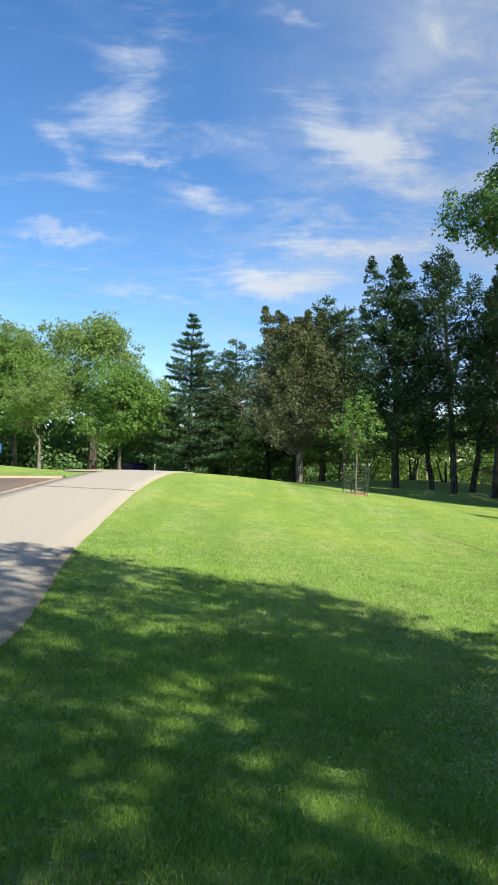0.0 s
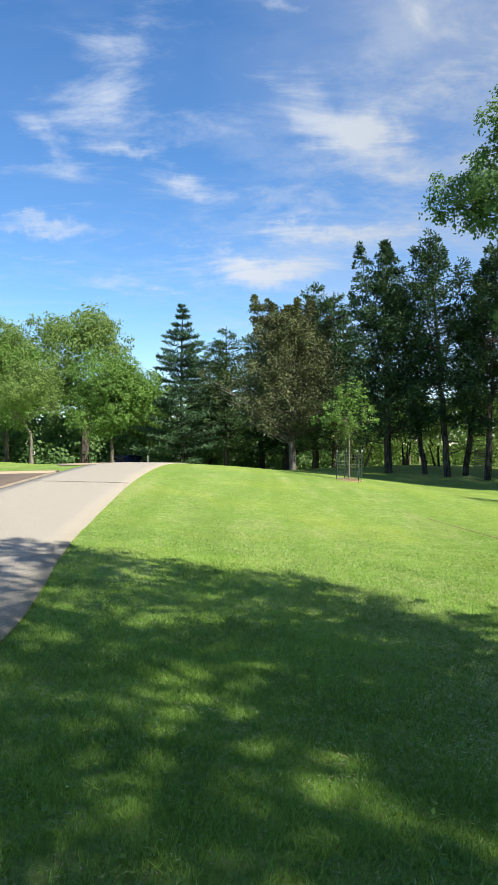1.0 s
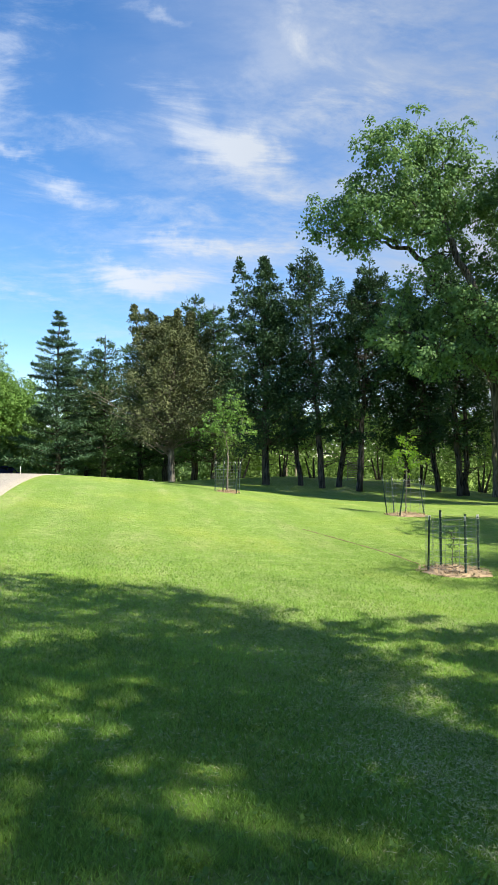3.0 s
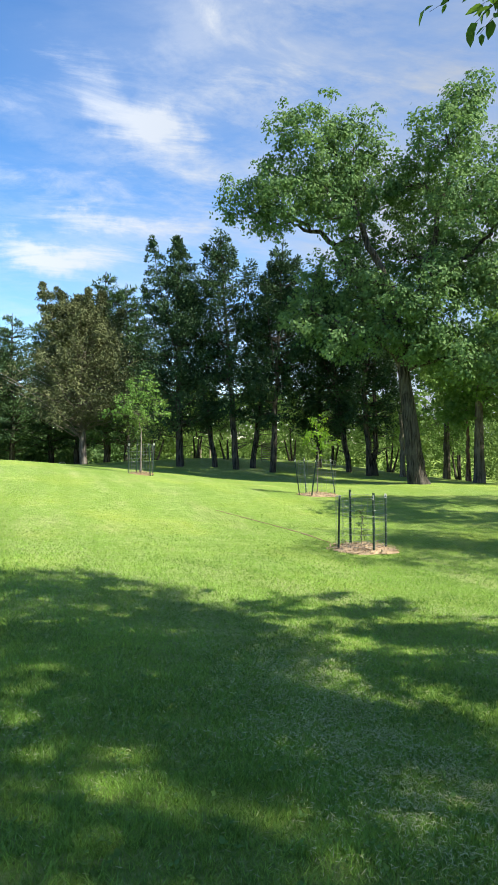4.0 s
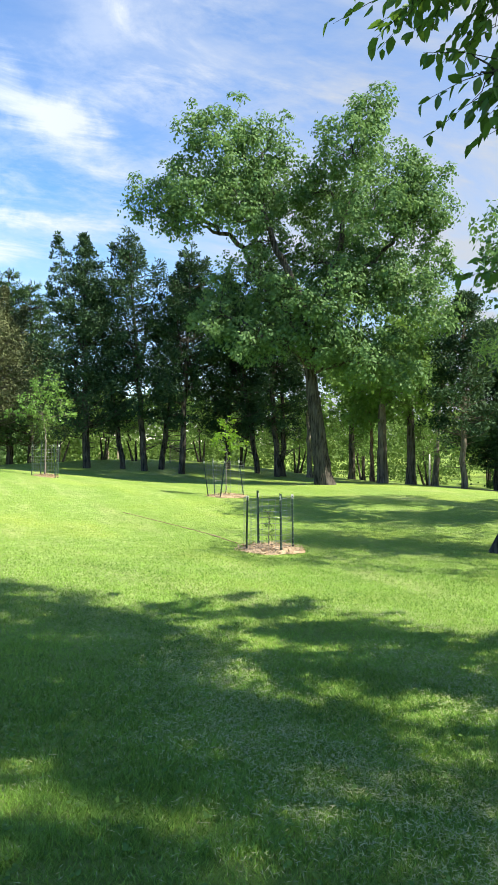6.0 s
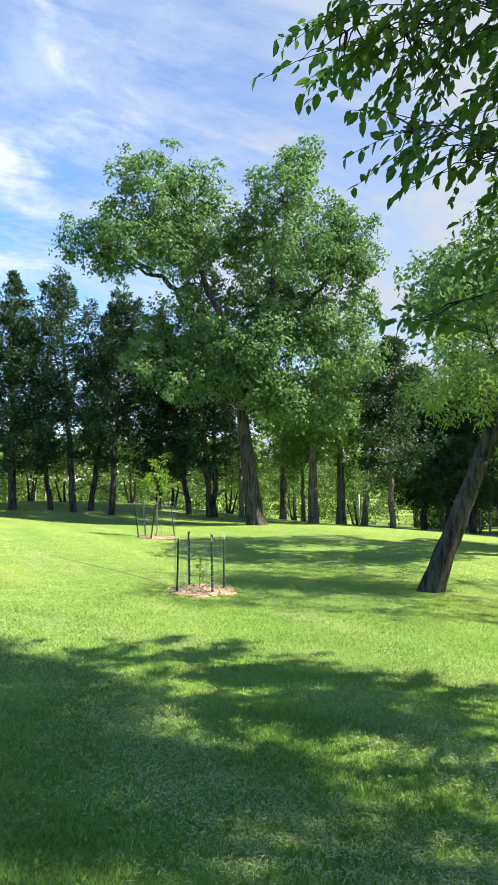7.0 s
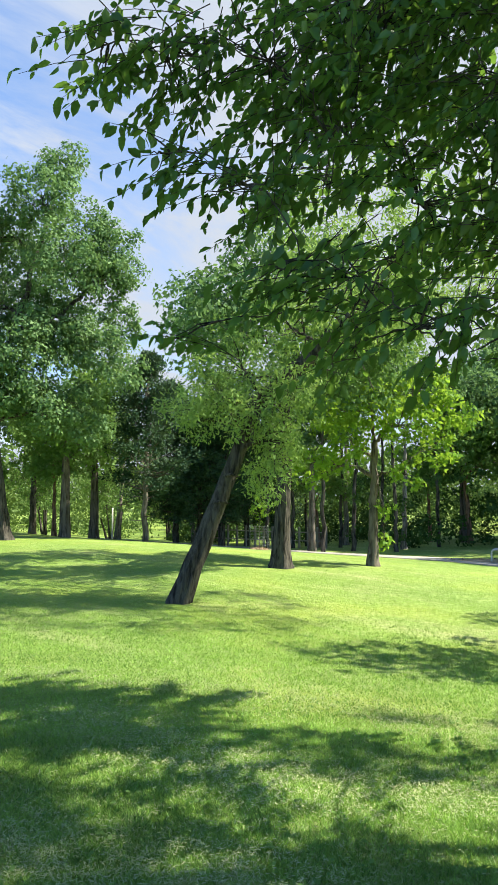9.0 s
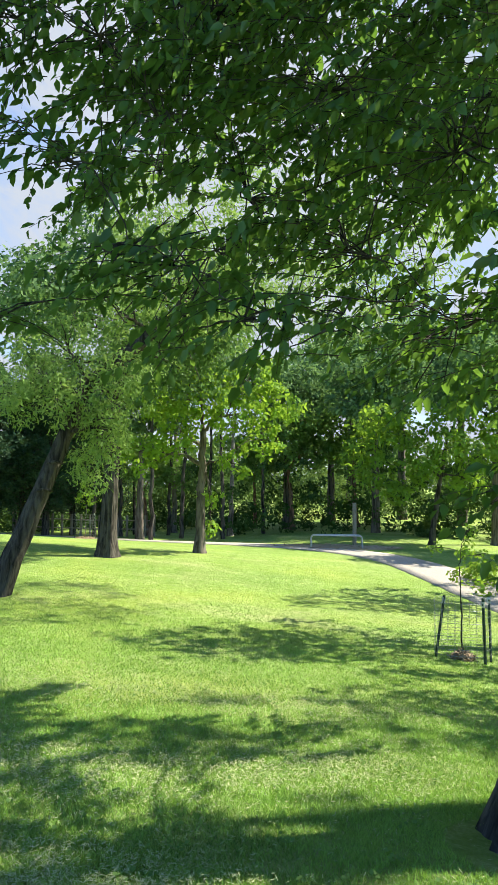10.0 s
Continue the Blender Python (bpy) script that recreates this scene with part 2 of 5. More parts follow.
def lawn_material():
    m = bpy.data.materials.new("lawn")
    m.use_nodes = True
    t = m.node_tree
    link = t.links.new
    b = t.nodes["Principled BSDF"]
    b.inputs["Roughness"].default_value, b.inputs["Specular IOR Level"].default_value = 0.75, 0.2
    co = t.nodes.new("ShaderNodeTexCoord")

    def noise_of(scale, detail, rough=0.5, stretch=None, rot=0):
        n = t.nodes.new("ShaderNodeTexNoise")
        n.inputs["Scale"].default_value, n.inputs["Detail"].default_value, n.inputs["Roughness"].default_value = scale, detail, rough
        src = co.outputs["Object"]
        if stretch:
            mp = t.nodes.new("ShaderNodeMapping")
            mp.inputs["Scale"].default_value, mp.inputs["Rotation"].default_value = stretch, (0, 0, radians(rot))
            link(src, mp.inputs[0]); src = mp.outputs[0]
        link(src, n.inputs["Vector"])
        return n.outputs["Fac"]

    def ranged(v, lo, hi, a=0.0, z=1.0):
        r = t.nodes.new("ShaderNodeMapRange")
        for k, x in zip(("From Min", "From Max", "To Min", "To Max"), (lo, hi, a, z)):
            r.inputs[k].default_value = x
        link(v, r.inputs["Value"])
        return r.outputs[0]

    def mixed(fac, a, bb):
        x = t.nodes.new("ShaderNodeMix"); x.data_type = "RGBA"
        link(fac, x.inputs["Factor"])
        for k, c in (("A", a), ("B", bb)):
            if isinstance(c, tuple):
                x.inputs[k].default_value = (*c, 1)
            else:
                link(c, x.inputs[k])
        return x.outputs["Result"]

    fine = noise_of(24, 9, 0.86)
    mid = noise_of(1.2, 5, 0.6)
    c = mixed(ranged(mid, 0.35, 0.65), (0.17, 0.295, 0.045), (0.24, 0.38, 0.075))
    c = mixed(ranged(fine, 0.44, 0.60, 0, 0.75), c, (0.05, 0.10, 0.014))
    dry = noise_of(0.7, 7, 0.68, (1.0, 0.35, 1), 28)
    c = mixed(ranged(noise_of(0.16, 3), 0.35, 0.65, 0, 0.6), c, (0.22, 0.33, 0.042))
    c = mixed(ranged(dry, 0.52, 0.70, 0, 0.7), c, (0.38, 0.38, 0.18))
    tuft = noise_of(5.5, 6, 0.72, (1.0, 0.55, 1), -20)
    c = mixed(ranged(tuft, 0.50, 0.68, 0, 0.6), c, (0.09, 0.17, 0.02))
    c = mixed(ranged(noise_of(3.1, 7, 0.75, (0.6, 1.0, 1), 15), 0.53, 0.66, 0, 0.6), c, (0.36, 0.43, 0.16))
    c = mixed(ranged(noise_of(0.33, 4, 0.6), 0.50, 0.66, 0, 0.45), c, (0.30, 0.36, 0.05))
    c = mixed(ranged(noise_of(9.5, 8, 0.82, (0.8, 1.0, 1), -30), 0.53, 0.63, 0, 0.62), c, (0.42, 0.50, 0.2))
    c = mixed(ranged(noise_of(27, 4, 0.7, (1.0, 0.3, 1), 4), 0.52, 0.66, 0, 0.65), c, (0.38, 0.47, 0.17))
    c = mixed(ranged(noise_of(22, 4, 0.7, (1.0, 0.3, 1), -9), 0.53, 0.67, 0, 0.35), c, (0.085, 0.16, 0.025))
    stripes = noise_of(0.9, 2, 0.5, (1.0, 0.05, 1), 35)
    c = mixed(ranged(stripes, 0.45, 0.62, 0, 0.35), c, (0.12, 0.22, 0.02))
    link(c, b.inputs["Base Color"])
    bp = t.nodes.new("ShaderNodeBump"); bp.inputs["Strength"].default_value, bp.inputs["Distance"].default_value = 0.9, 0.05
    bm_in = t.nodes.new("ShaderNodeMath"); bm_in.operation = "ADD"
    link(fine, bm_in.inputs[0]); link(noise_of(14, 3), bm_in.inputs[1])
    link(bm_in.outputs[0], bp.inputs["Height"]); link(bp.outputs[0], b.inputs["Normal"])
    return m


M = {
    "lawn": lawn_material(),
    "grass": leaf_material("grass_blades", (0.026, 0.085, 0.012), (0.285, 0.48, 0.085), (0.27, 0.46, 0.05), 0.36, 0.5, 0.02, 0.9),
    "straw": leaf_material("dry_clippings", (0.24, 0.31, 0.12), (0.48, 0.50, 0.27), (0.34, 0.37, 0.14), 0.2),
    "path": material("pale_path", (0.45, 0.415, 0.36), 0.9, 0.55, 38, 120, 1.0, span=0.2),
    "asphalt": material("asphalt", (0.14, 0.112, 0.094), 0.9, 0.3, 1.5, 200, 0.5),
    "bark": bark_material("bark", (0.15, 0.13, 0.108), (0.05, 0.042, 0.035)),
    "bark_dark": bark_material("bark_dark", (0.085, 0.077, 0.065), (0.018, 0.016, 0.014), 11, 0.06, (0.10, 0.094, 0.08)),
    "bark_grey": bark_material("bark_grey", (0.20, 0.18, 0.155), (0.08, 0.068, 0.058), 12),
    "bark_red": bark_material("bark_red", (0.21, 0.13, 0.09), (0.08, 0.05, 0.035), 12),
    "maple": leaf_material("maple_leaves", (0.045, 0.11, 0.042), (0.155, 0.255, 0.095), (0.2, 0.35, 0.075), 0.34),
    "light": leaf_material("light_leaves", (0.07, 0.155, 0.035), (0.16, 0.28, 0.07), (0.27, 0.42, 0.07), 0.4),
    "young": leaf_material("young_leaves", (0.08, 0.19, 0.02), (0.17, 0.31, 0.035), (0.4, 0.56, 0.05), 0.5),
    "near": leaf_material("broad_leaves", (0.024, 0.072, 0.016), (0.075, 0.16, 0.03), (0.22, 0.40, 0.04), 0.46, 0.4, 0.03),
    "cedar": leaf_material("cedar_needles", (0.012, 0.04, 0.024), (0.075, 0.128, 0.058), (0.1, 0.16, 0.05), 0.15, vary=0.35),
    "brown": leaf_material("brown_cedar_needles", (0.042, 0.064, 0.03), (0.168, 0.182, 0.088), (0.13, 0.14, 0.05), 0.15, vary=0.35),
    "spruce": leaf_material("spruce_needles", (0.04, 0.095, 0.055), (0.10, 0.17, 0.095), (0.08, 0.14, 0.05), 0.12),
    "pine": leaf_material("pine_needles", (0.03, 0.075, 0.03), (0.09, 0.15, 0.06), (0.09, 0.15, 0.05), 0.15),
    "pale": leaf_material("pale_leaves", (0.10, 0.175, 0.05), (0.19, 0.28, 0.085), (0.29, 0.42, 0.09), 0.4),
    "feathery": leaf_material("feathery_leaves", (0.10, 0.19, 0.045), (0.25, 0.375, 0.105), (0.34, 0.49, 0.09), 0.4),
    "shrub": leaf_material("shrub_leaves", (0.02, 0.055, 0.012), (0.055, 0.11, 0.025), (0.12, 0.2, 0.03), 0.22),
    "kerb": material("kerb_stone", (0.30, 0.255, 0.20), 0.9, 0.45, 2.5, 60, 0.6),
    "tan": material("tan_concrete", (0.42, 0.33, 0.24), 0.9, 0.2, 3, 150, 0.4),
    "thicket": leaf_material("thicket_leaves", (0.075, 0.135, 0.03), (0.12, 0.19, 0.05), (0.18, 0.27, 0.05), 0.3),
    "earth": material("bare_earth", (0.26, 0.19, 0.11), 0.95, 0.4, 9, 60, 0.8),
    "mulch": material("mulch", (0.52, 0.39, 0.25), 0.95, 0.5, 20, 90, 1.0),
    "stake": material("green_steel", (0.02, 0.05, 0.035), 0.5, 0.4, 6, 60, 0.1, 0.0, None, 0.4),
    "wire": material("wire", (0.30, 0.33, 0.32), 0.4, 0.2, 6, 60, 0.0, 0.8),
    "steel": material("galvanised_steel", (0.55, 0.55, 0.52), 0.45, 0.2, 6, 60, 0.1, 0.3),
    "wood": material("weathered_wood", (0.30, 0.26, 0.21), 0.9, 0.4, 5, 40, 0.5),
    "carblue": material("dark_blue_paint", (0.03, 0.04, 0.14), 0.25, 0.1, 3, 50, 0.0, 0.2),
    "white": material("white_paint", (0.75, 0.75, 0.73), 0.5, 0.1, 3, 50, 0.0),
    "glass": material("dark_glass", (0.02, 0.025, 0.03), 0.1, 0.1, 3, 50, 0.0),
    "rubber": material("rubber", (0.02, 0.02, 0.02), 0.8, 0.2, 3, 50, 0.0),
    "signblue": material("sign_blue", (0.02, 0.14, 0.5), 0.5, 0.1, 3, 50, 0.0),
    "red": material("lamp_red", (0.4, 0.02, 0.02), 0.3, 0.1, 3, 50, 0.0),
}

# ---- the lie of the land ----
HUMPS = np.array((
    (0.25, 0.34, 0.04, -0.07, -0.82, -0.48, 0.01, -0.64, -0.43),
    (0.27, -0.29, -0.49, 0.88, -0.07, -0.87, -0.12, -0.62, -0.66),
    (0.08, -0.42, 0.57, -0.61, -0.26, 0.20, -0.39, 0.45, -0.20),
    (0.42, -0.09, 0.60, -0.19, -0.39, 0.55, -1.03, -0.22, -0.22),
    (0.87, -0.13, -0.44, 1.38, -0.60, 0.36, -0.13, -0.31, -0.24),
    (0.48, 0.01, 0.52, 0.28, -1.00, 0.12, -0.60, -0.30, -0.18),
    (0.33, 0.19, 0.11, -0.43, 1.12, 0.85, -0.64, -0.28, -0.09),
    (0.51, 0.47, -0.10, -0.19, -0.32, -0.38, -0.37, -0.09, -0.02),
    (-0.2, -0.4, -0.36, 0.02, -0.12, -0.30, -0.16, -0.03, -0.00),
))


def land(x, y):
    """Height of the ground: soft humps and hollows ten metres apart."""
    x, y = np.asarray(x, float), np.asarray(y, float)
    z = np.zeros(np.broadcast(x, y).shape)
    for j in range(9):
        for i in range(9):
            z = z + HUMPS[j, i] * np.exp(-((x + 30 - 10 * i) ** 2 + (y + 10 - 10 * j) ** 2) / 162.0)
    return z


def spot(bearing, distance):
    """Plan place from the viewpoint: bearing in degrees from +y towards +x."""
    a = radians(bearing)
    return distance * math.sin(a), distance * math.cos(a)


def mesh_of(name, verts, faces, mat, smooth=False):
    me = bpy.data.meshes.new(name)
    me.from_pydata([tuple(v) for v in verts], [], faces)
    me.materials.append(mat)
    if smooth:
        me.polygons.foreach_set("use_smooth", [True] * len(me.polygons))
    me.update()
    return me


def fast_mesh(name, verts, corners, mat, smooth=False):
    """A mesh from arrays: verts (n, 3), corners (m, 3 or 4)."""
    me = bpy.data.meshes.new(name)
    verts, corners = np.asarray(verts, np.float32), np.asarray(corners, np.int32)
    m, k = corners.shape
    me.vertices.add(len(verts)); me.vertices.foreach_set("co", verts.ravel())
    me.loops.add(m * k); me.loops.foreach_set("vertex_index", corners.ravel())
    me.polygons.add(m); me.polygons.foreach_set("loop_start", np.arange(0, m * k, k, dtype=np.int32))
    if smooth:
        me.polygons.foreach_set("use_smooth", np.ones(m, bool))
    me.materials.append(mat)
    me.update(calc_edges=True)
    return me


def part(name, data, parent=None, label=""):
    """One mesh object under a thing or a part; data is a mesh, or a (bmesh, material)."""
    if isinstance(data, tuple):
        bm, mat = data
        me = bpy.data.meshes.new(name)
        bm.to_mesh(me); bm.free()
        me.materials.append(mat)
        data = me
    ob = new(name, data)
    if parent is not None:
        ob.parent = parent
    return tagged(ob, label)


def thing(name, x, y, label, category, group="", turn=0.0, sink=0.0, kind=""):
    e = new(name)
    e.matrix_basis = pose(x, y, float(land(x, y)) - sink, 0, 0, turn)
    e.empty_display_size = 0.2
    return tagged(e, label, category, group, kind)


def tube_arrays(points, radii, sides=8, ridges=0.0):
    """Rings along a line of points."""
    p = np.asarray(points, float)
    n = len(p)
    d = np.gradient(p, axis=0)
    d /= np.linalg.norm(d, axis=1)[:, None] + 1e-9
    ref = np.array([[0.98, 0.2, 0.0]]) if abs(p[-1, 2] - p[0, 2]) > 0.6 * np.linalg.norm(p[-1] - p[0]) else np.array([[0.05, 0.1, 1.0]])
    u = np.cross(ref, d); u /= np.linalg.norm(u, axis=1)[:, None] + 1e-9
    w = np.cross(d, u)
    a = np.arange(sides) * 2 * math.pi / sides
    ring = u[:, None, :] * np.cos(a)[None, :, None] + w[:, None, :] * np.sin(a)[None, :, None]
    rr = np.asarray(radii, float)[:, None] * np.ones((1, sides))
    if ridges:
        zz = np.linspace(0, 1, n)[:, None] * np.linalg.norm(p[-1] - p[0])
        rr = rr * (1 + ridges * (np.sin(9 * a[None] + zz * 0.3) * 0.5 + np.sin(16 * a[None] - zz * 0.5 + 1) * 0.5 + np.sin(3 * a[None] + zz * 0.4) * 0.3))
        rr = rr * (1 + 0.14 * np.exp(-zz / 0.3) * np.sin(5 * a[None] + 0.8))
    v = p[:, None, :] + ring * rr[..., None]
    idx = np.arange(n * sides).reshape(n, sides)
    nxt = np.roll(idx, -1, axis=1)
    f = np.stack([idx[:-1], nxt[:-1], nxt[1:], idx[1:]], -1).reshape(-1, 4)
    return v.reshape(-1, 3), f


def smooth_line(ctrl, n):
    """Catmull-Rom line through plan points."""
    c = np.asarray(ctrl, float)
    c = np.vstack([2 * c[0] - c[1], c, 2 * c[-1] - c[-2]])
    out = []
    for i in range(1, len(c) - 2):
        for s in np.linspace(0, 1, n, endpoint=False):
            p0, p1, p2, p3 = c[i - 1:i + 3]
            out.append(0.5 * (2 * p1 + (p2 - p0) * s + (2 * p0 - 5 * p1 + 4 * p2 - p3) * s * s + (3 * p1 - p0 - 3 * p2 + p3) * s ** 3))
    out.append(c[-2])
    return np.array(out)


class Soup:
    def __init__(self):
        self.v, self.f, self.n = [], [], 0

    def add(self, v, f):
        self.v.append(v); self.f.append(f + self.n); self.n += len(v)

    def tube(self, pts, radii, sides=8, ridges=0.0):
        self.add(*tube_arrays(pts, radii, sides, ridges))

    def mesh(self, name, mat, smooth=False):
        return fast_mesh(name, np.concatenate(self.v), np.concatenate(self.f), mat, smooth)


def unit(a):
    return a / (np.linalg.norm(a, axis=-1, keepdims=True) + 1e-9)


def leaf_quads(rng, at, along, up, length, width):
    """Diamond leaves: at (n,3), along (n,3) and up (n,3) unit vectors; length and width arrays or numbers."""
    n = len(at)
    side = unit(np.cross(along, up))
    L = (np.ones(n) * length)[:, None]
    Wd = (np.ones(n) * width)[:, None] * 0.5
    v = np.empty((n, 4, 3))
    v[:, 0] = at
    v[:, 1] = at + along * L * 0.45 + side * Wd
    v[:, 2] = at + along * L
    v[:, 3] = at + along * L * 0.45 - side * Wd
    f = np.arange(n * 4).reshape(n, 4)
    return v.reshape(-1, 3), f


def clump_leaves(rng, at, out, radius, m, length, aspect=0.6, squash=0.75, loose=0.35, up=0.5, spike=0.0):
    """Leaves over the upper and outer side of small clumps: at (n,3) centres, out (n,3) the way each clump faces."""
    n = len(at)
    e = unit(rng.normal(size=(n, m, 3)) + out[:, None, :] * 0.6 + np.array((0, 0, up)))
    r = (np.ones(n) * radius)[:, None, None] * rng.uniform(0.45, 1.1, (n, m, 1))
    p = at[:, None, :] + e * r * np.array((1, 1, squash))
    upv = unit(e + rng.normal(0, loose, e.shape) + np.array((0, 0, 0.2)))
    along = unit(np.cross(upv, rng.normal(size=e.shape)) * (1 - 0.5 * spike) + out[:, None, :] * (0.25 + 0.4 * spike) + e * 0.8 * spike + np.array((0, 0, -0.35 * (1 - spike))))
    L = length * rng.uniform(0.7, 1.35, n * m)
    return leaf_quads(rng, p.reshape(-1, 3), along.reshape(-1, 3), upv.reshape(-1, 3), L, L * aspect)


def bent_line(rng, a, b, n, sag=0.0, wob=0.1):
    """A crooked line from a to b."""
    a, b = np.asarray(a, float), np.asarray(b, float)
    s = np.linspace(0, 1, n)[:, None]
    p = a + (b - a) * s
    ln = np.linalg.norm(b - a)
    p[:, 2] += sag * ln * np.sin(s[:, 0] * math.pi)
    p[1:-1] += rng.normal(0, wob * ln / n, (n - 2, 3)) if n > 2 else 0
    return p


class Limbs:
    """Boughs that each spring from the nearest point of the wood already grown."""

    def __init__(self, rng, wood):
        self.rng, self.wood, self.p, self.r = rng, wood, np.zeros((0, 3)), np.zeros(0)

    def seed(self, pts, radii):
        self.p, self.r = np.vstack([self.p, pts]), np.concatenate([self.r, radii])

    def grow(self, c, size, thick=1.0, arch=0.1, n=9):
        gap = np.linalg.norm(self.p - c, axis=1) + 1.2 * np.maximum(self.p[:, 2] - c[2] + 0.3 * size, 0)
        k = int(np.argmin(gap))
        a, ra = self.p[k], self.r[k]
        ln = np.linalg.norm(c - a)
        r0 = min(ra * 0.8, thick * (0.02 + 0.022 * ln + 0.02 * size))
        line = bent_line(self.rng, a, c, n, arch, 0.22)
        rad = np.linspace(r0, max(r0 * 0.3, 0.006), n)
        self.wood.tube(line, rad, 7)
        self.seed(line[2:], rad[2:])
        return line, r0


def broadleaf(seed, trunk_h, trunk_r, lobes, leaf=0.16, per_m2=5.0, bark="bark", leaves="maple", lean=(0, 0), leaf_n=16, spray=0.8, twigs=7, stems=1, aspect=0.62, flare=1.5, tight=0.35, boughs=()):
    """Meshes of the trunk with limbs and of the crown; lobes are (x, y, z, rx, rz) ellipsoids about the base."""
    rng = np.random.default_rng(seed)
    wood, crown = Soup(), Soup()
    top = np.array((lean[0], lean[1], trunk_h))
    mean = np.mean([l[:3] for l in lobes], axis=0)
    for s in range(stems):
        off = rng.normal(0, 0.18, 3) * (stems > 1); off[2] = 0
        end = top + off * 3
        pts = bent_line(rng, (off[0], off[1], -0.15), end, 16, 0, 0.03 if trunk_r > 0.2 else 0.08)
        hh = np.linspace(0, 1, 16)
        rad = trunk_r / math.sqrt(stems) * (1 - 0.4 * hh + (flare - 1) * np.exp(-hh * trunk_h / 0.35))
        wood.tube(pts, rad, 40 if trunk_r > 0.2 else 12, 0.09 if trunk_r > 0.12 else 0.0)
    limbs = Limbs(rng, wood)
    limbs.seed(bent_line(rng, top * 0.72, top, 5, 0, 0.02), np.full(5, trunk_r * 0.55))
    for r0, *ctrl in boughs:
        line = smooth_line(np.array([top, *ctrl]), 6)
        line[1:-1] += rng.normal(0, 0.06, (len(line) - 2, 3))
        rad = np.linspace(r0, r0 * 0.35, len(line))
        wood.tube(line, rad, 12, 0.05)
        limbs.seed(line[2:], rad[2:])
    lobes = sorted(lobes, key=lambda l: np.linalg.norm(np.array(l[:3]) - top))
    for l in lobes:
        c = np.array(l[:3], float)
        rx, rz = l[3], l[4]
        limb, r0 = limbs.grow(c, rx)
        area = 4 * math.pi * ((rx * rx + rx * rz + rz * rz) / 3)
        ns = max(6, int(area * per_m2 * (l[5] if len(l) > 5 else 1.0)))
        d = unit(rng.normal(size=(ns, 3)))
        lump = 1 + 0.2 * np.sin(d[:, 0] * 5 + c[0]) * np.sin(d[:, 1] * 4.3 + c[1]) + 0.14 * np.sin(d[:, 2] * 7 + c[2] * 2 + d[:, 0] * 3)
        rad = rng.uniform(0.4, 1.0, ns) ** 0.6 * lump * rng.uniform(0.85, 1.22, ns)
        tip = c + d * rad[:, None] * np.array((rx, rx, rz))
        # twigs to some of the sprays
        for k in rng.choice(ns, min(ns, twigs), replace=False):
            q = limb[rng.integers(4, 8)]
            wood.tube(bent_line(rng, q, tip[k], 5, 0.04, 0.2), np.linspace(min(r0 * 0.3, 0.03), 0.006, 5), 4)
        out = unit(d * np.array((1, 1, 0.6)) + np.array((0, 0, -0.15)) + rng.normal(0, 0.35, (ns, 3)))
        crown.add(*clump_leaves(rng, tip, out, spray * 0.5 * rng.uniform(0.65, 1.25, ns), leaf_n, leaf, aspect, 0.75, tight))
    return wood.mesh("trunk", M[bark], True), crown.mesh("crown", M[leaves])


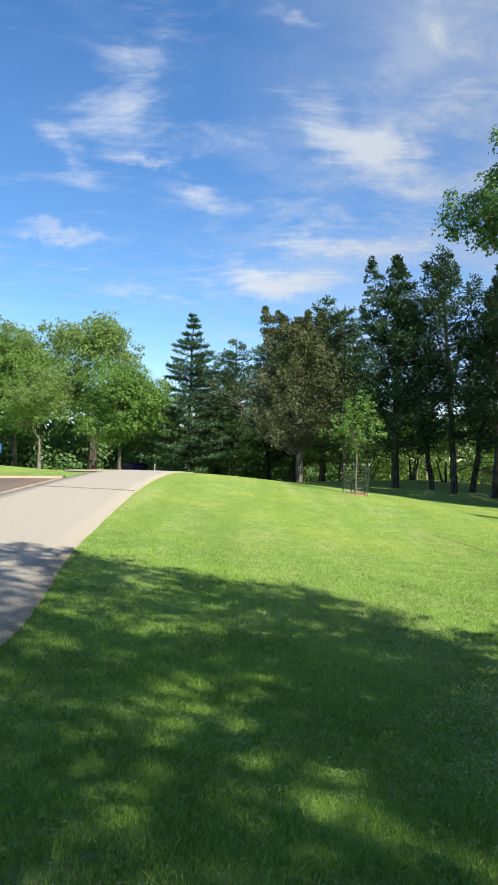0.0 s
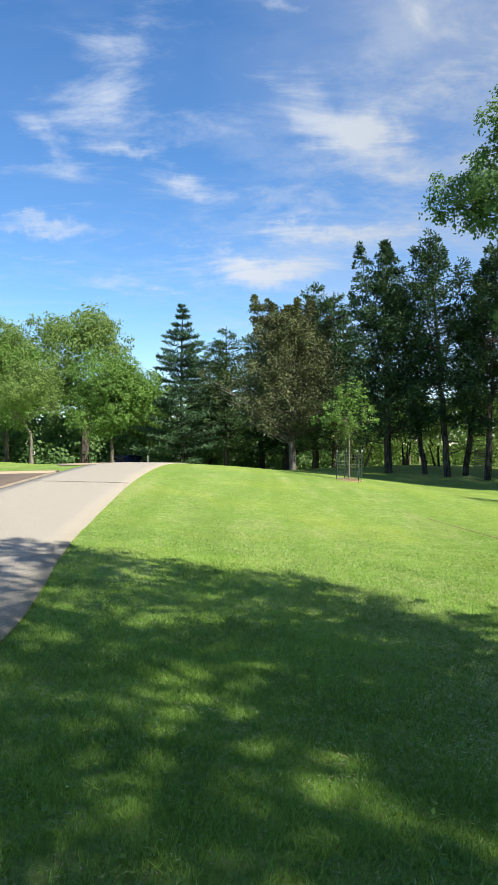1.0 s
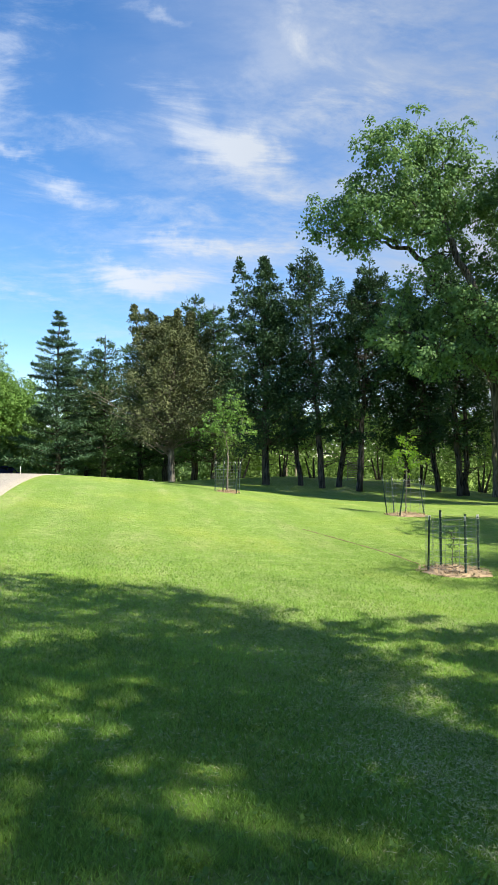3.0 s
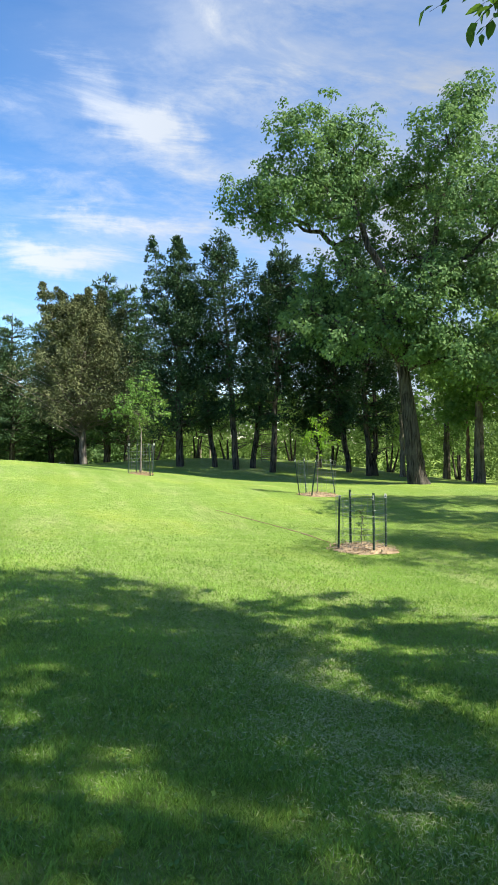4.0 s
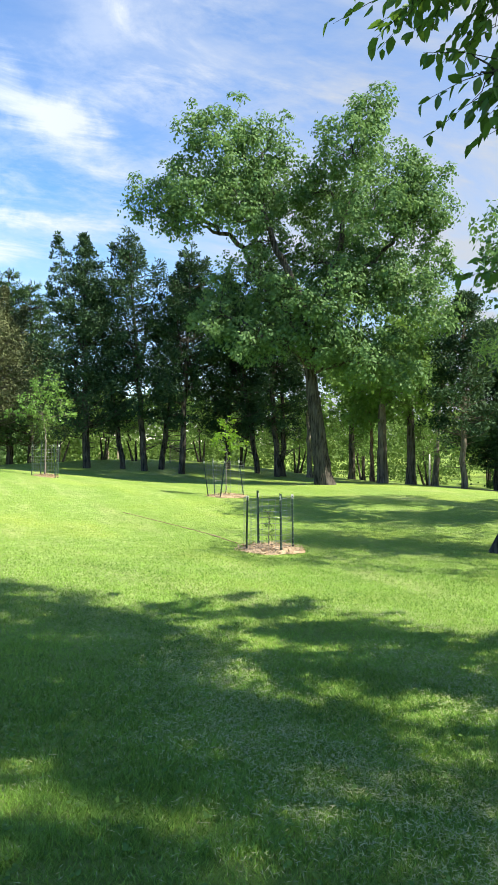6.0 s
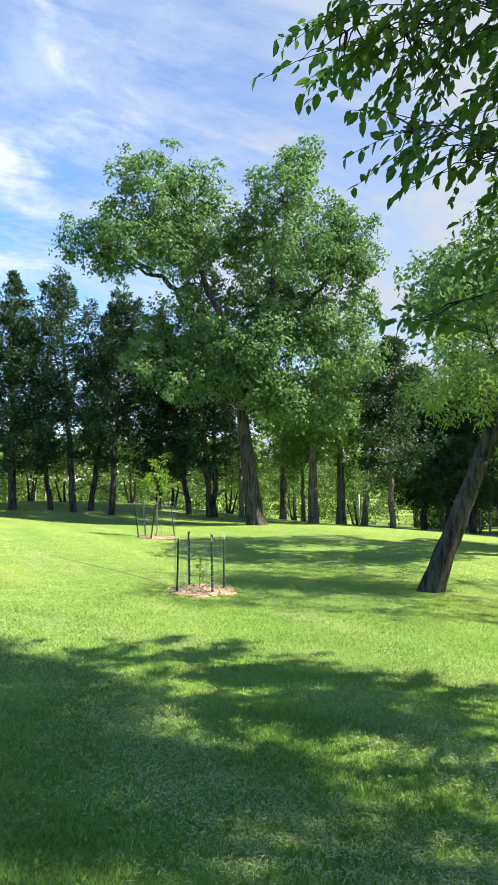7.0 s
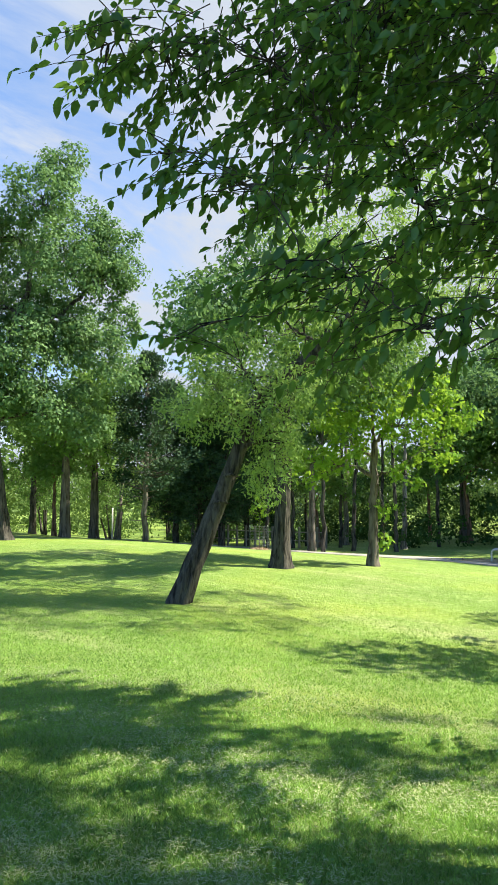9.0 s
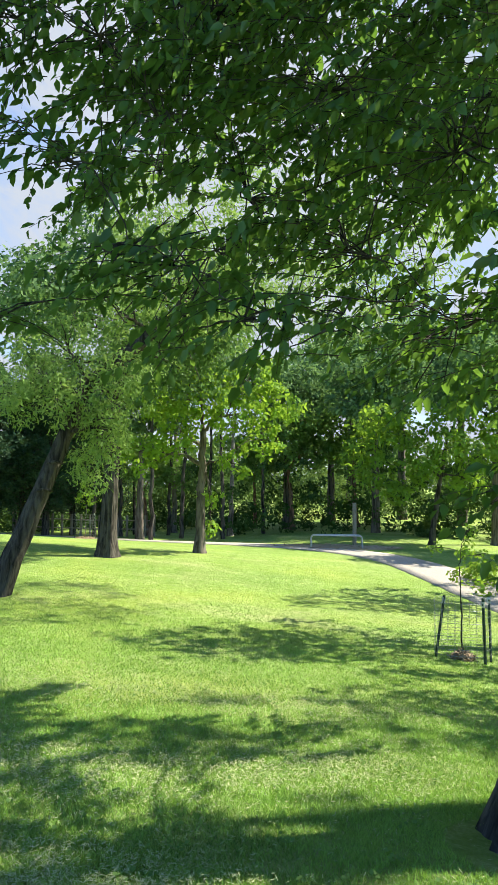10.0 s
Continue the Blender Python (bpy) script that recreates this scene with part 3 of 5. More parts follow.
def conifer(seed, h, radius, bare=0.15, step=0.45, per=7, rise=-0.1, droop=0.15, needle=0.3, width=0.09, dens=10, bark="bark_dark", leaves="spruce", trunk_r=0.2, profile=0.8, ragged=0.2, up=0.0, fluff=0.14, leaders=0, dead=0, lean=(0, 0), tuft=0.12, clump=0.35):
    """A conifer: stem, boughs in whorls, and short sprays of needles along them."""
    rng = np.random.default_rng(seed)
    wood, crown = Soup(), Soup()
    stem = bent_line(rng, (0, 0, -0.15), (lean[0], lean[1], h), 12, 0, 0.05)
    wood.tube(stem, np.linspace(trunk_r * 1.15, 0.02, 12), 9)
    for _ in range(dead):
        z = rng.uniform(0.06, max(bare, 0.12)) * h
        a = rng.uniform(0, 6.28); ln = rng.uniform(0.4, 1.6)
        p0 = np.array([np.interp(z, stem[:, 2], stem[:, i]) for i in range(3)])
        wood.tube(bent_line(rng, p0, p0 + np.array((math.cos(a) * ln, math.sin(a) * ln, rng.uniform(-0.1, 0.5))), 4), np.linspace(0.035, 0.008, 4), 4)
    tops = [(stem, bare, h, radius)]
    for k in range(leaders):
        z0 = rng.uniform(0.3, 0.6) * h
        p0 = np.array([np.interp(z0, stem[:, 2], stem[:, i]) for i in range(3)])
        a = rng.uniform(0, 6.28); r = radius * rng.uniform(0.2, 0.65)
        p1 = p0 + np.array((math.cos(a) * r, math.sin(a) * r, (h - z0) * rng.uniform(0.72, 1.02)))
        sl = bent_line(rng, p0, p1, 8, -0.05, 0.08)
        wood.tube(sl, np.linspace(trunk_r * 0.45, 0.02, 8), 6)
        tops.append((sl, 0.02, p1[2], radius * 0.36))
    A, D, U, LL = [], [], [], []
    ph = rng.uniform(0, 6.28, 3)
    for line, b0, hh, rr in tops:
        z0, z1 = line[0, 2], line[-1, 2]
        z = z0 + b0 * (z1 - z0)
        while z < z1 - 0.1:
            f = (z - z0 - b0 * (z1 - z0)) / ((1 - b0) * (z1 - z0) + 1e-6)
            p0 = np.array([np.interp(z, line[:, 2], line[:, i]) for i in range(3)])
            for k in range(per):
                a = rng.uniform(0, 6.28)
                ln = rr * (1 - f) ** profile * rng.uniform(1 - ragged, 1 + ragged) * min(1, 0.55 + 2.2 * f) + 0.12
                lump = math.sin(2 * a + z * 1.4 + ph[0]) * 0.6 + math.sin(3 * a - z * 2.3 + ph[1]) * 0.5 + math.sin(z * 3.1 + ph[2]) * 0.35
                if lump < -0.75:
                    continue
                ln *= 1 + clump * lump
                dr = np.array((math.cos(a), math.sin(a), 0))
                s = np.linspace(0, 1, 5)[:, None]
                bough = p0 + dr * ln * s + np.array((0, 0, 1)) * (rise * ln * s - droop * ln * s ** 2 + up * ln * s ** 2)
                if ln > 0.7:
                    wood.tube(bough, np.linspace(0.03 + 0.012 * ln, 0.006, 5), 4)
                n = max(4, int(dens * ln / needle * 0.8))
                t = tuft + (1 - tuft) * rng.uniform(0, 1, n) ** 0.75
                bp = np.stack([np.interp(t, s[:, 0], bough[:, i]) for i in range(3)], 1)
                spread = fluff * (1.25 - t)[:, None] * min(ln, 2.2) + 0.03
                sd = np.cross(dr, (0, 0, 1))
                bp = bp + sd * rng.normal(0, 1, (n, 1)) * spread * 1.6 + rng.normal(0, 0.3, (n, 3)) * spread
                A.append(bp)
                D.append(unit(dr * 0.8 + rng.normal(0, 0.5, (n, 3)) + np.array((0, 0, up * 1.2 - droop * 0.6))))
                U.append(unit(rng.normal(0, 0.5, (n, 3)) + np.array((0, 0, 1.0))))
                LL.append(rng.uniform(0.6, 1.3, n) * needle)
            z += step * rng.uniform(0.7, 1.3)
    A, D, U, LL = map(np.concatenate, (A, D, U, LL))
    crown.add(*leaf_quads(rng, A, D, U, LL, LL * width / needle * 1.0))
    return wood.mesh("trunk", M[bark], True), crown.mesh("crown", M[leaves])


def cedar(seed, h, levels, radii, boughs=240, puff=0.5, needles=46, needle=0.185, width=0.078, leaders=(), bark="bark", leaves="cedar", trunk_r=0.2, lean=(0, 0), dead=8, limbs=(), rise=0.4, tier=0.8):
    """A cedar: ascending boughs that end in dense upright puffs of foliage; leaders are (dx, dy, top) spires."""
    rng = np.random.default_rng(seed)
    wood, crown = Soup(), Soup()
    stem = bent_line(rng, (0, 0, -0.15), (lean[0], lean[1], h), 14, 0, 0.05)
    wood.tube(stem, np.linspace(trunk_r * 1.2, 0.02, 14), 14, 0.08)
    for k in range(dead):
        z, a, ln = rng.uniform(0.08, max(levels[0] + 0.1, 0.2)) * h, rng.uniform(0, 6.28), rng.uniform(0.4, 1.7)
        p0 = np.array([np.interp(z, stem[:, 2], stem[:, i]) for i in range(3)])
        wood.tube(bent_line(rng, p0, p0 + np.array((math.cos(a) * ln, math.sin(a) * ln, rng.uniform(-0.1, 0.6))), 4), np.linspace(0.03, 0.006, 4), 4)
    for lx, ly, z0, z1 in limbs:
        p0 = np.array([np.interp(z0, stem[:, 2], stem[:, i]) for i in range(3)])
        wood.tube(bent_line(rng, p0, p0 + np.array((lx, ly, z1 - z0)), 8, -0.1, 0.12), np.linspace(trunk_r * 0.6, 0.04, 8), 10, 0.06)
    axes = [(stem, levels, radii, boughs)]
    for dx, dy, top in leaders:
        z0 = top * 0.45
        p0 = np.array([np.interp(z0, stem[:, 2], stem[:, i]) for i in range(3)])
        sp = bent_line(rng, p0, (dx, dy, top), 9, -0.05, 0.06)
        wood.tube(sp, np.linspace(trunk_r * 0.4, 0.015, 9), 6)
        axes.append((sp, (0.72, 0.8, 0.92, 1.0), (0.6, 0.62, 0.34, 0.06), max(14, boughs // 9)))
    C, O, R, T = [], [], [], []
    for line, lv, rd, nb in axes:
        ztop = line[-1, 2]
        ph = rng.uniform(0, 6.28, 3)
        for k in range(nb):
            f = lv[0] + (1 - lv[0]) * rng.uniform(0, 1) ** 0.85
            z = f * ztop
            z = z + 0.7 * (round(z / tier) * tier - z) if f < 0.93 else z
            a = k * 2.39996 + rng.normal(0, 0.3)
            lump = math.sin(2 * a + z * 1.3 + ph[0]) * 0.5 + math.sin(3 * a - z * 2.1 + ph[1]) * 0.4
            ln = float(np.interp(f, lv, rd)) * (1 + 0.34 * lump) * rng.uniform(0.45, 1.16)
            zs = max(z - 0.3 * ln, line[0, 2] + 0.02)
            p0 = np.array([np.interp(zs, line[:, 2], line[:, i]) for i in range(3)])
            dr = np.array((math.cos(a), math.sin(a), 0.0))
            end = p0 + dr * ln + np.array((0, 0, z - zs + rng.uniform(-0.15, 0.2) * ln))
            if ln > 0.6:
                wood.tube(bent_line(rng, p0, end, 5, -0.06, 0.1), np.linspace(0.016 + 0.01 * ln, 0.006, 5), 4)
            for t in ((1.0, 0.78, 0.55) if ln > 1.3 else (1.0, 0.6) if ln > 0.5 else (1.0,)):
                C.append(p0 + (end - p0) * t + rng.normal(0, 0.1, 3) * min(ln, 1)); O.append(dr); T.append(ln); R.append(puff * rng.uniform(0.7, 1.25) * (0.42 + 0.58 * min(ln, 1.3) / 1.3))
    C, O, R, T = np.array(C), np.array(O), np.array(R), np.array(T)
    n = len(C)
    axis = unit(O * np.minimum(T, 1.2)[:, None] + np.array((0, 0, 1.0)) * (rise + 0.5 * np.exp(-T / 0.4))[:, None] + rng.normal(0, 0.25, (n, 3)))
    crown.add(*clump_leaves(rng, C, axis, R * 0.78, needles, needle, width / needle, 1.1, 0.22, 0.4, 0.55))
    return wood.mesh("trunk", M[bark], True), crown.mesh("crown", M[leaves])


def tree(name, meshes, x, y, label, group="", turn=0.0, category="tree"):
    e = thing(name, x, y, label, category, group, turn)
    part("trunk", meshes[0], e)
    part("crown", meshes[1], e)
    return e


# ---- ground ----
def graded(lo, hi, fine, step, n_out):
    inner = np.arange(lo, hi + 1e-6, fine)
    out = np.cumsum(step * 1.28 ** np.arange(n_out))
    return np.concatenate([(lo - out)[::-1], inner, hi + out])


def ground():
    gx, gy = graded(-12, 36, 0.4, 0.6, 26), graded(-6, 60, 0.4, 0.6, 26)
    X, Y = np.meshgrid(gx, gy)
    Z = land(X, Y)
    n, m = X.shape
    idx = np.arange(n * m).reshape(n, m)
    f = np.stack([idx[:-1, :-1], idx[:-1, 1:], idx[1:, 1:], idx[1:, :-1]], -1).reshape(-1, 4)
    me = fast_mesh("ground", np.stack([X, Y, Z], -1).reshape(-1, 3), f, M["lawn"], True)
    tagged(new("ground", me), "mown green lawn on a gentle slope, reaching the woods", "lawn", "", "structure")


ground()


def strip_mesh(name, left, right, lift, mat, across=6, rough_edge=0.0, thick=0.15):
    """A paved strip between two plan lines, a little proud of the ground, with edges going down."""
    rng = np.random.default_rng(5)
    n = len(left)
    s = np.linspace(0, 1, across)
    P = left[:, None, :] * (1 - s)[None, :, None] + right[:, None, :] * s[None, :, None]
    if rough_edge:
        P[:, 0] += rng.normal(0, rough_edge, (n, 2)); P[:, -1] += rng.normal(0, rough_edge, (n, 2))
    z = land(P[..., 0], P[..., 1]) + lift
    V = np.concatenate([P, z[..., None]], -1)
    lo = V[:, [0, -1]].copy(); lo[..., 2] -= thick
    V = np.concatenate([lo[:, :1], V, lo[:, 1:]], 1)
    k = across + 2
    idx = np.arange(n * k).reshape(n, k)
    f = np.stack([idx[:-1, :-1], idx[:-1, 1:], idx[1:, 1:], idx[1:, :-1]], -1).reshape(-1, 4)
    return fast_mesh(name, V.reshape(-1, 3), f, mat)


drive_R = smooth_line([(-2.2, -6), (-2.0, 0), (-2.05, 6), (-2.9, 12), (-3.3, 18), (-3.4, 24), (-3.1, 33), (-2.2, 42), (0.5, 52)], 14)
drive_L = smooth_line([(-6.9, -6), (-6.7, 0), (-6.6, 6), (-6.6, 12), (-6.55, 18), (-6.4, 24), (-6.3, 33), (-5.6, 42), (-3, 53)], 14)
path = tagged(new("path", strip_mesh("path", drive_L, drive_R, 0.03, M["path"], 8, 0.006)), "pale worn asphalt path climbing the rise", "path", "", "structure")


def joint(y0, x0, x1, width, slant):
    """A dark tar-filled joint across the path."""
    rng = np.random.default_rng(int(y0 * 10))
    xs = np.linspace(x0, x1, 24)
    ys = y0 + slant * (xs - x0) + np.cumsum(rng.normal(0, 0.012, 24))
    a, b = np.stack([xs, ys], 1), np.stack([xs, ys + width * rng.uniform(0.7, 1.2, 24)], 1)
    return strip_mesh("joint", a, b, 0.036, M["asphalt"], 2, 0, 0.02)


part("joint", joint(21.4, -6.4, -3.45, 0.11, 0.05), path, "dark tar-filled joint")
part("joint", joint(32.2, -4.9, -3.3, 0.06, 0.35), path)
lot_R = drive_L[:72] - np.array((0.16, 0))
tagged(new("road", strip_mesh("road", lot_R - np.array((17, 0)), lot_R, 0.025, M["asphalt"], 20)), "dark asphalt parking area beside the path", "road", "", "structure")
kerb_line = drive_L[:73] - np.array((0.08, 0))
tagged(new("kerb", strip_mesh("kerb", kerb_line - np.array((0.05, 0)), kerb_line + np.array((0.05, 0)), 0.06, M["kerb"], 3, 0.012)), "low worn kerb between path and parking area", "kerb", "", "structure")
far_y = float(lot_R[-1, 1])
kx = np.linspace(-24, -6.4, 40)
tagged(new("kerb", strip_mesh("kerb", np.stack([kx, np.full(40, far_y + 0.4)], 1), np.stack([kx, np.full(40, far_y + 0.02)], 1), 0.09, M["tan"], 4, 0.01)), "tan concrete kerb at the end of the parking area", "kerb", "", "structure")
sw = smooth_line([(-6.4, 30.4), (-7.6, 34), (-9.6, 42), (-12.2, 53), (-15, 62)], 10)
tagged(new("pavement", strip_mesh("pavement", sw - np.array((1.2, 0)), sw + np.array((1.2, 0)), 0.03, M["tan"], 4)), "tan footpath branching towards the trees", "path", "", "structure")
walk_c = smooth_line([(14.5, -3), (18.2, 0.9), (22.5, 3.9), (27.6, 7.6), (30.1, 12), (31, 18), (30.5, 26), (28, 36)], 12)
walk_n = np.gradient(walk_c, axis=0); walk_n = np.stack([-walk_n[:, 1], walk_n[:, 0]], 1); walk_n /= np.linalg.norm(walk_n, axis=1)[:, None]
tagged(new("pavement", strip_mesh("pavement", walk_c + walk_n * 1.15, walk_c - walk_n * 1.15, 0.02, M["path"], 5, 0.02)), "pale curving footpath at the foot of the lawn", "path", "", "structure")

# a worn line of bare earth down the lawn
worn = smooth_line([(5.0, 19.2), (5.7, 17.2), (6.1, 15.6), (6.2, 14.2)], 10)
tagged(new("worn_track", strip_mesh("worn_track", worn - np.array((0.025, 0)), worn + np.array((0.025, 0)), 0.008, M["earth"], 3, 0.02, 0.03)), "thin worn line of bare earth in the lawn", "track", "", "structure")

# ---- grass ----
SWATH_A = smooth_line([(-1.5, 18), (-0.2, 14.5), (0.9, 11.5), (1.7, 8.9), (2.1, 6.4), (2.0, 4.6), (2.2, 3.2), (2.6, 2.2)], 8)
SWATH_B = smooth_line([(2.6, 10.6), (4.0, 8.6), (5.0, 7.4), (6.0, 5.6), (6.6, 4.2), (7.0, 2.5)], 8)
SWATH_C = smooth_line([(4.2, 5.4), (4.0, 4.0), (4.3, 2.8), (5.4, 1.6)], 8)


def grass():
    """Mown blades over the near lawn, thinning with distance from the path's bend."""
    rng = np.random.default_rng(7)
    parts = []
    for n, d0, d1, w0, w1, l0, l1, fade in ((270000, 2.1, 8.0, 0.0024, 0.0040, 0.022, 0.05, 2.5), (320000, 3.0, 15.5, 0.0032, 0.0080, 0.022, 0.045, 6.5), (170000, 8.5, 27.0, 0.0055, 0.011, 0.016, 0.03, 12.0)):
        d = (math.sqrt(d0) + rng.uniform(0, 1, n) * (math.sqrt(d1) - math.sqrt(d0))) ** 2
        b = np.radians(rng.uniform(-24, 90, n))
        x, y = d * np.sin(b), d * np.cos(b)
        tuftn = np.sin(x * 7.1 + np.sin(y * 5.3) * 2) * np.sin(y * 6.4 + np.sin(x * 4.1) * 2)
        edge = np.interp(y, drive_R[:, 1], drive_R[:, 0])
        to_walk = np.min(np.hypot(x[:, None] - walk_c[None, ::4, 0], y[:, None] - walk_c[None, ::4, 1]), axis=1)
        keep = (tuftn > rng.uniform(-3.6, 0.4 if d1 < 20 else -1.0, n)) & (rng.uniform(0, 1, n) > (d - d1 + fade) / fade) & (rng.uniform(0, 1, n) < (d - d0) / (0.25 * d0) + (d0 < 4))
        keep &= (x > edge - 0.01 + 0.025 * np.sin(y * 9) * np.sin(y * 3.7)) & (np.hypot(x - 4.42, y - 0.42) > 0.42) & (to_walk > 1.35)
        x, y, d, tuftn = x[keep], y[keep], d[keep], tuftn[keep]
        n = len(x)
        z = land(x, y) - 0.005
        far = (d - d0) / (d1 - d0)
        L = rng.uniform(l0, l1, n) * (1 + 0.18 * tuftn)
        w = (w0 + (w1 - w0) * far) * rng.uniform(0.7, 1.4, n)
        a, g = rng.uniform(0, 6.283, n), rng.uniform(0, 6.283, n)
        lean = rng.uniform(0.1, 1.5, n) * L
        v = np.empty((n, 3, 3))
        v[:, 0] = np.stack([x - np.cos(a) * w, y - np.sin(a) * w, z], 1)
        v[:, 1] = np.stack([x + np.cos(a) * w, y + np.sin(a) * w, z], 1)
        v[:, 2] = np.stack([x + np.cos(g) * lean, y + np.sin(g) * lean, z + L], 1)
        parts.append(v.reshape(-1, 3))
    v = np.concatenate(parts)
    me = fast_mesh("grass", v, np.arange(len(v)).reshape(-1, 3), M["grass"])
    tagged(new("grass", me), "short mown green grass blades", "grass", "", "stuff")
    # dry clippings left in swaths by the mower
    n = 560000
    d = (1.5 + rng.uniform(0, 1, n) * 3.2) ** 2
    b = np.radians(rng.uniform(-20, 88, n))
    x, y = d * np.sin(b), d * np.cos(b)
    u, q = x * 0.82 + y * 0.57, -x * 0.57 + y * 0.82
    patchy = np.sin(q * 1.9 + np.sin(u * 0.4) * 1.5) + 0.9 * np.sin(u * 0.9 + np.sin(q * 1.3) * 2) + 0.6 * np.sin(u * 2.7 + q * 2.1)
    speck = np.sin(x * 9 + np.sin(y * 7) * 2) * np.sin(y * 8.3 + np.sin(x * 6.1) * 2)
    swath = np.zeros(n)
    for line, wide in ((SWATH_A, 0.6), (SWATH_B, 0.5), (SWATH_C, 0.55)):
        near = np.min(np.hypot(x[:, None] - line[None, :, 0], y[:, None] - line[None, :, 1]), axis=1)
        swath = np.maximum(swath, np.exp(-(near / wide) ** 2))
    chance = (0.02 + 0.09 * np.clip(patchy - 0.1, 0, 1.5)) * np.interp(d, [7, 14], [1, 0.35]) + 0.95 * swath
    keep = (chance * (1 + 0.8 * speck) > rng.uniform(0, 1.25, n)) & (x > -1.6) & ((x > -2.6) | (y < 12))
    x, y, d = x[keep], y[keep], d[keep]
    n = len(x)
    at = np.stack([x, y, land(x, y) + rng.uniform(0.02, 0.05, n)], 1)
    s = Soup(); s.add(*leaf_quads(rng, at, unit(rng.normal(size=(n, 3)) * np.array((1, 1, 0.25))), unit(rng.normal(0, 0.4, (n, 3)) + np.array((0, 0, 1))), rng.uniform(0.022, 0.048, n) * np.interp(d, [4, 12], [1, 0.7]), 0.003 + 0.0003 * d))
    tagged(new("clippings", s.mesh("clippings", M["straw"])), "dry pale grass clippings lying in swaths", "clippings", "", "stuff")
    # weeds: small rosettes of round leaves
    m = 900
    d, b = rng.uniform(2.3, 8, m), np.radians(rng.uniform(-22, 85, m))
    x, y = d * np.sin(b), d * np.cos(b)
    ok = x > -1.9
    x, y = x[ok], y[ok]
    c = np.stack([x, y, land(x, y) + 0.035], 1)
    k = 6
    at = c[:, None, :] + rng.normal(0, 0.02, (len(c), k, 3)) * np.array((1, 1, 0.4))
    al = unit(rng.normal(size=at.shape) * np.array((1, 1, 0.25)) + np.array((0, 0, 0.2)))
    up = unit(rng.normal(0, 0.3, at.shape) + np.array((0, 0, 1)))
    LL = rng.uniform(0.014, 0.036, len(c) * k)
    s = Soup(); s.add(*leaf_quads(rng, at.reshape(-1, 3), al.reshape(-1, 3), up.reshape(-1, 3), LL, LL * 0.85))
    tagged(new("weeds", s.mesh("weeds", M["light"])), "small broad-leaved weeds in the lawn", "weeds", "", "stuff")


grass()

# ---- trees ----
def lobes_of(seed, cx, cz, rx, rz, n, size, cy=0.0):
    """n crown lobes spread over an ellipsoid about (cx, cy, cz)."""
    rng = np.random.default_rng(seed)
    out = []
    for _ in range(n):
        d = unit(rng.normal(size=3)) * rng.uniform(0.45, 0.85)
        s = size * rng.uniform(0.8, 1.25)
        out.append((cx + d[0] * rx, cy + d[1] * rx, cz + d[2] * rz, s, s * 0.8))
    return out


# the big maple
rng = np.random.default_rng(2)
MAPLE = [(-5.0, 16.2, 2.1), (-8.5, 13.8, 1.1), (-7.3, 15.0, 1.2), (-6.2, 13.6, 1.6), (-2.9, 16.4, 1.6), (-2.4, 14.4, 1.7), (1.9, 17.2, 1.0), (1.2, 15.6, 1.7), (2.6, 18.0, 0.7),
         (3.4, 15.2, 1.6), (4.9, 14.6, 1.0), (2.3, 12.9, 1.9), (4.3, 12.4, 1.4), (2.3, 9.9, 1.8), (3.9, 9.1, 1.5), (-2.6, 8.9, 1.3), (-0.9, 9.0, 1.3),
         (-5.0, 9.8, 1.0), (-5.4, 7.9, 1.2), (-3.4, 6.9, 1.1), (0.7, 7.6, 1.6), (3.2, 6.4, 1.3), (0.9, 5.9, 0.8), (-0.6, 14.4, 1.4), (-4.2, 14.0, 1.5), (3.9, 13.7, 1.4), (5.3, 12.9, 1.0), (5.3, 10.6, 1.1), (5.0, 7.6, 1.0), (-3.6, 12.4, 0.9), (-6.9, 12.4, 0.9)]
MAPLE = [(a, rng.uniform(-2.2, 1.2), z, r * 0.94, r * 0.8) for a, z, r in MAPLE] + [(0.4, 3.2, 14, 2.2, 1.9), (-4.0, 3, 15, 2.0, 1.7), (2.8, 3.4, 11, 2.0, 1.8), (-0.5, -1.9, 8.2, 1.3, 0.9), (-2.2, -1.6, 9.3, 0.8, 0.6), (-0.7, 2.4, 11.2, 1.4, 1.2), (-2.6, 1.8, 12.4, 1.0, 0.8), (0.9, 0.8, 11.6, 1.0, 0.8), (-0.2, -1.5, 6.4, 1.1, 0.7), (1.9, -1.2, 5.7, 1.2, 0.8), (3.6, -0.4, 5.2, 1.1, 0.8), (-1.9, -1.3, 6.8, 1.0, 0.7), (0.5, -1.9, 9.6, 1.0, 0.8), (-3.6, -0.9, 10.8, 0.8, 0.7)]
MAPLE_BOUGHS = [(0.24, (-1.0, -0.3, 8.2), (-1.5, -0.6, 9.9), (-2.4, -0.8, 11.6), (-3.0, -0.6, 13.6), (-3.2, -0.2, 15.4)), (0.2, (-1.5, 0.1, 8.0), (-3.0, 0.2, 9.8), (-4.2, 0.1, 11.9), (-5.6, 0.2, 12.9), (-7.4, 0.2, 14.2)),
                (0.2, (-0.2, 0.2, 8.4), (0.3, 0.2, 10.4), (0.9, 0.0, 12.2), (1.4, 0.2, 14.6), (1.9, 0.2, 16.4)), (0.16, (0.5, -0.3, 8.2), (1.8, -0.5, 10.2), (3.2, -0.4, 11.6), (4.6, -0.2, 13.2)), (0.13, (-1.6, -0.8, 6.6), (-3.2, -1.0, 7.4), (-5.0, -1.0, 8.4))]
x, y = spot(30.5, 35)
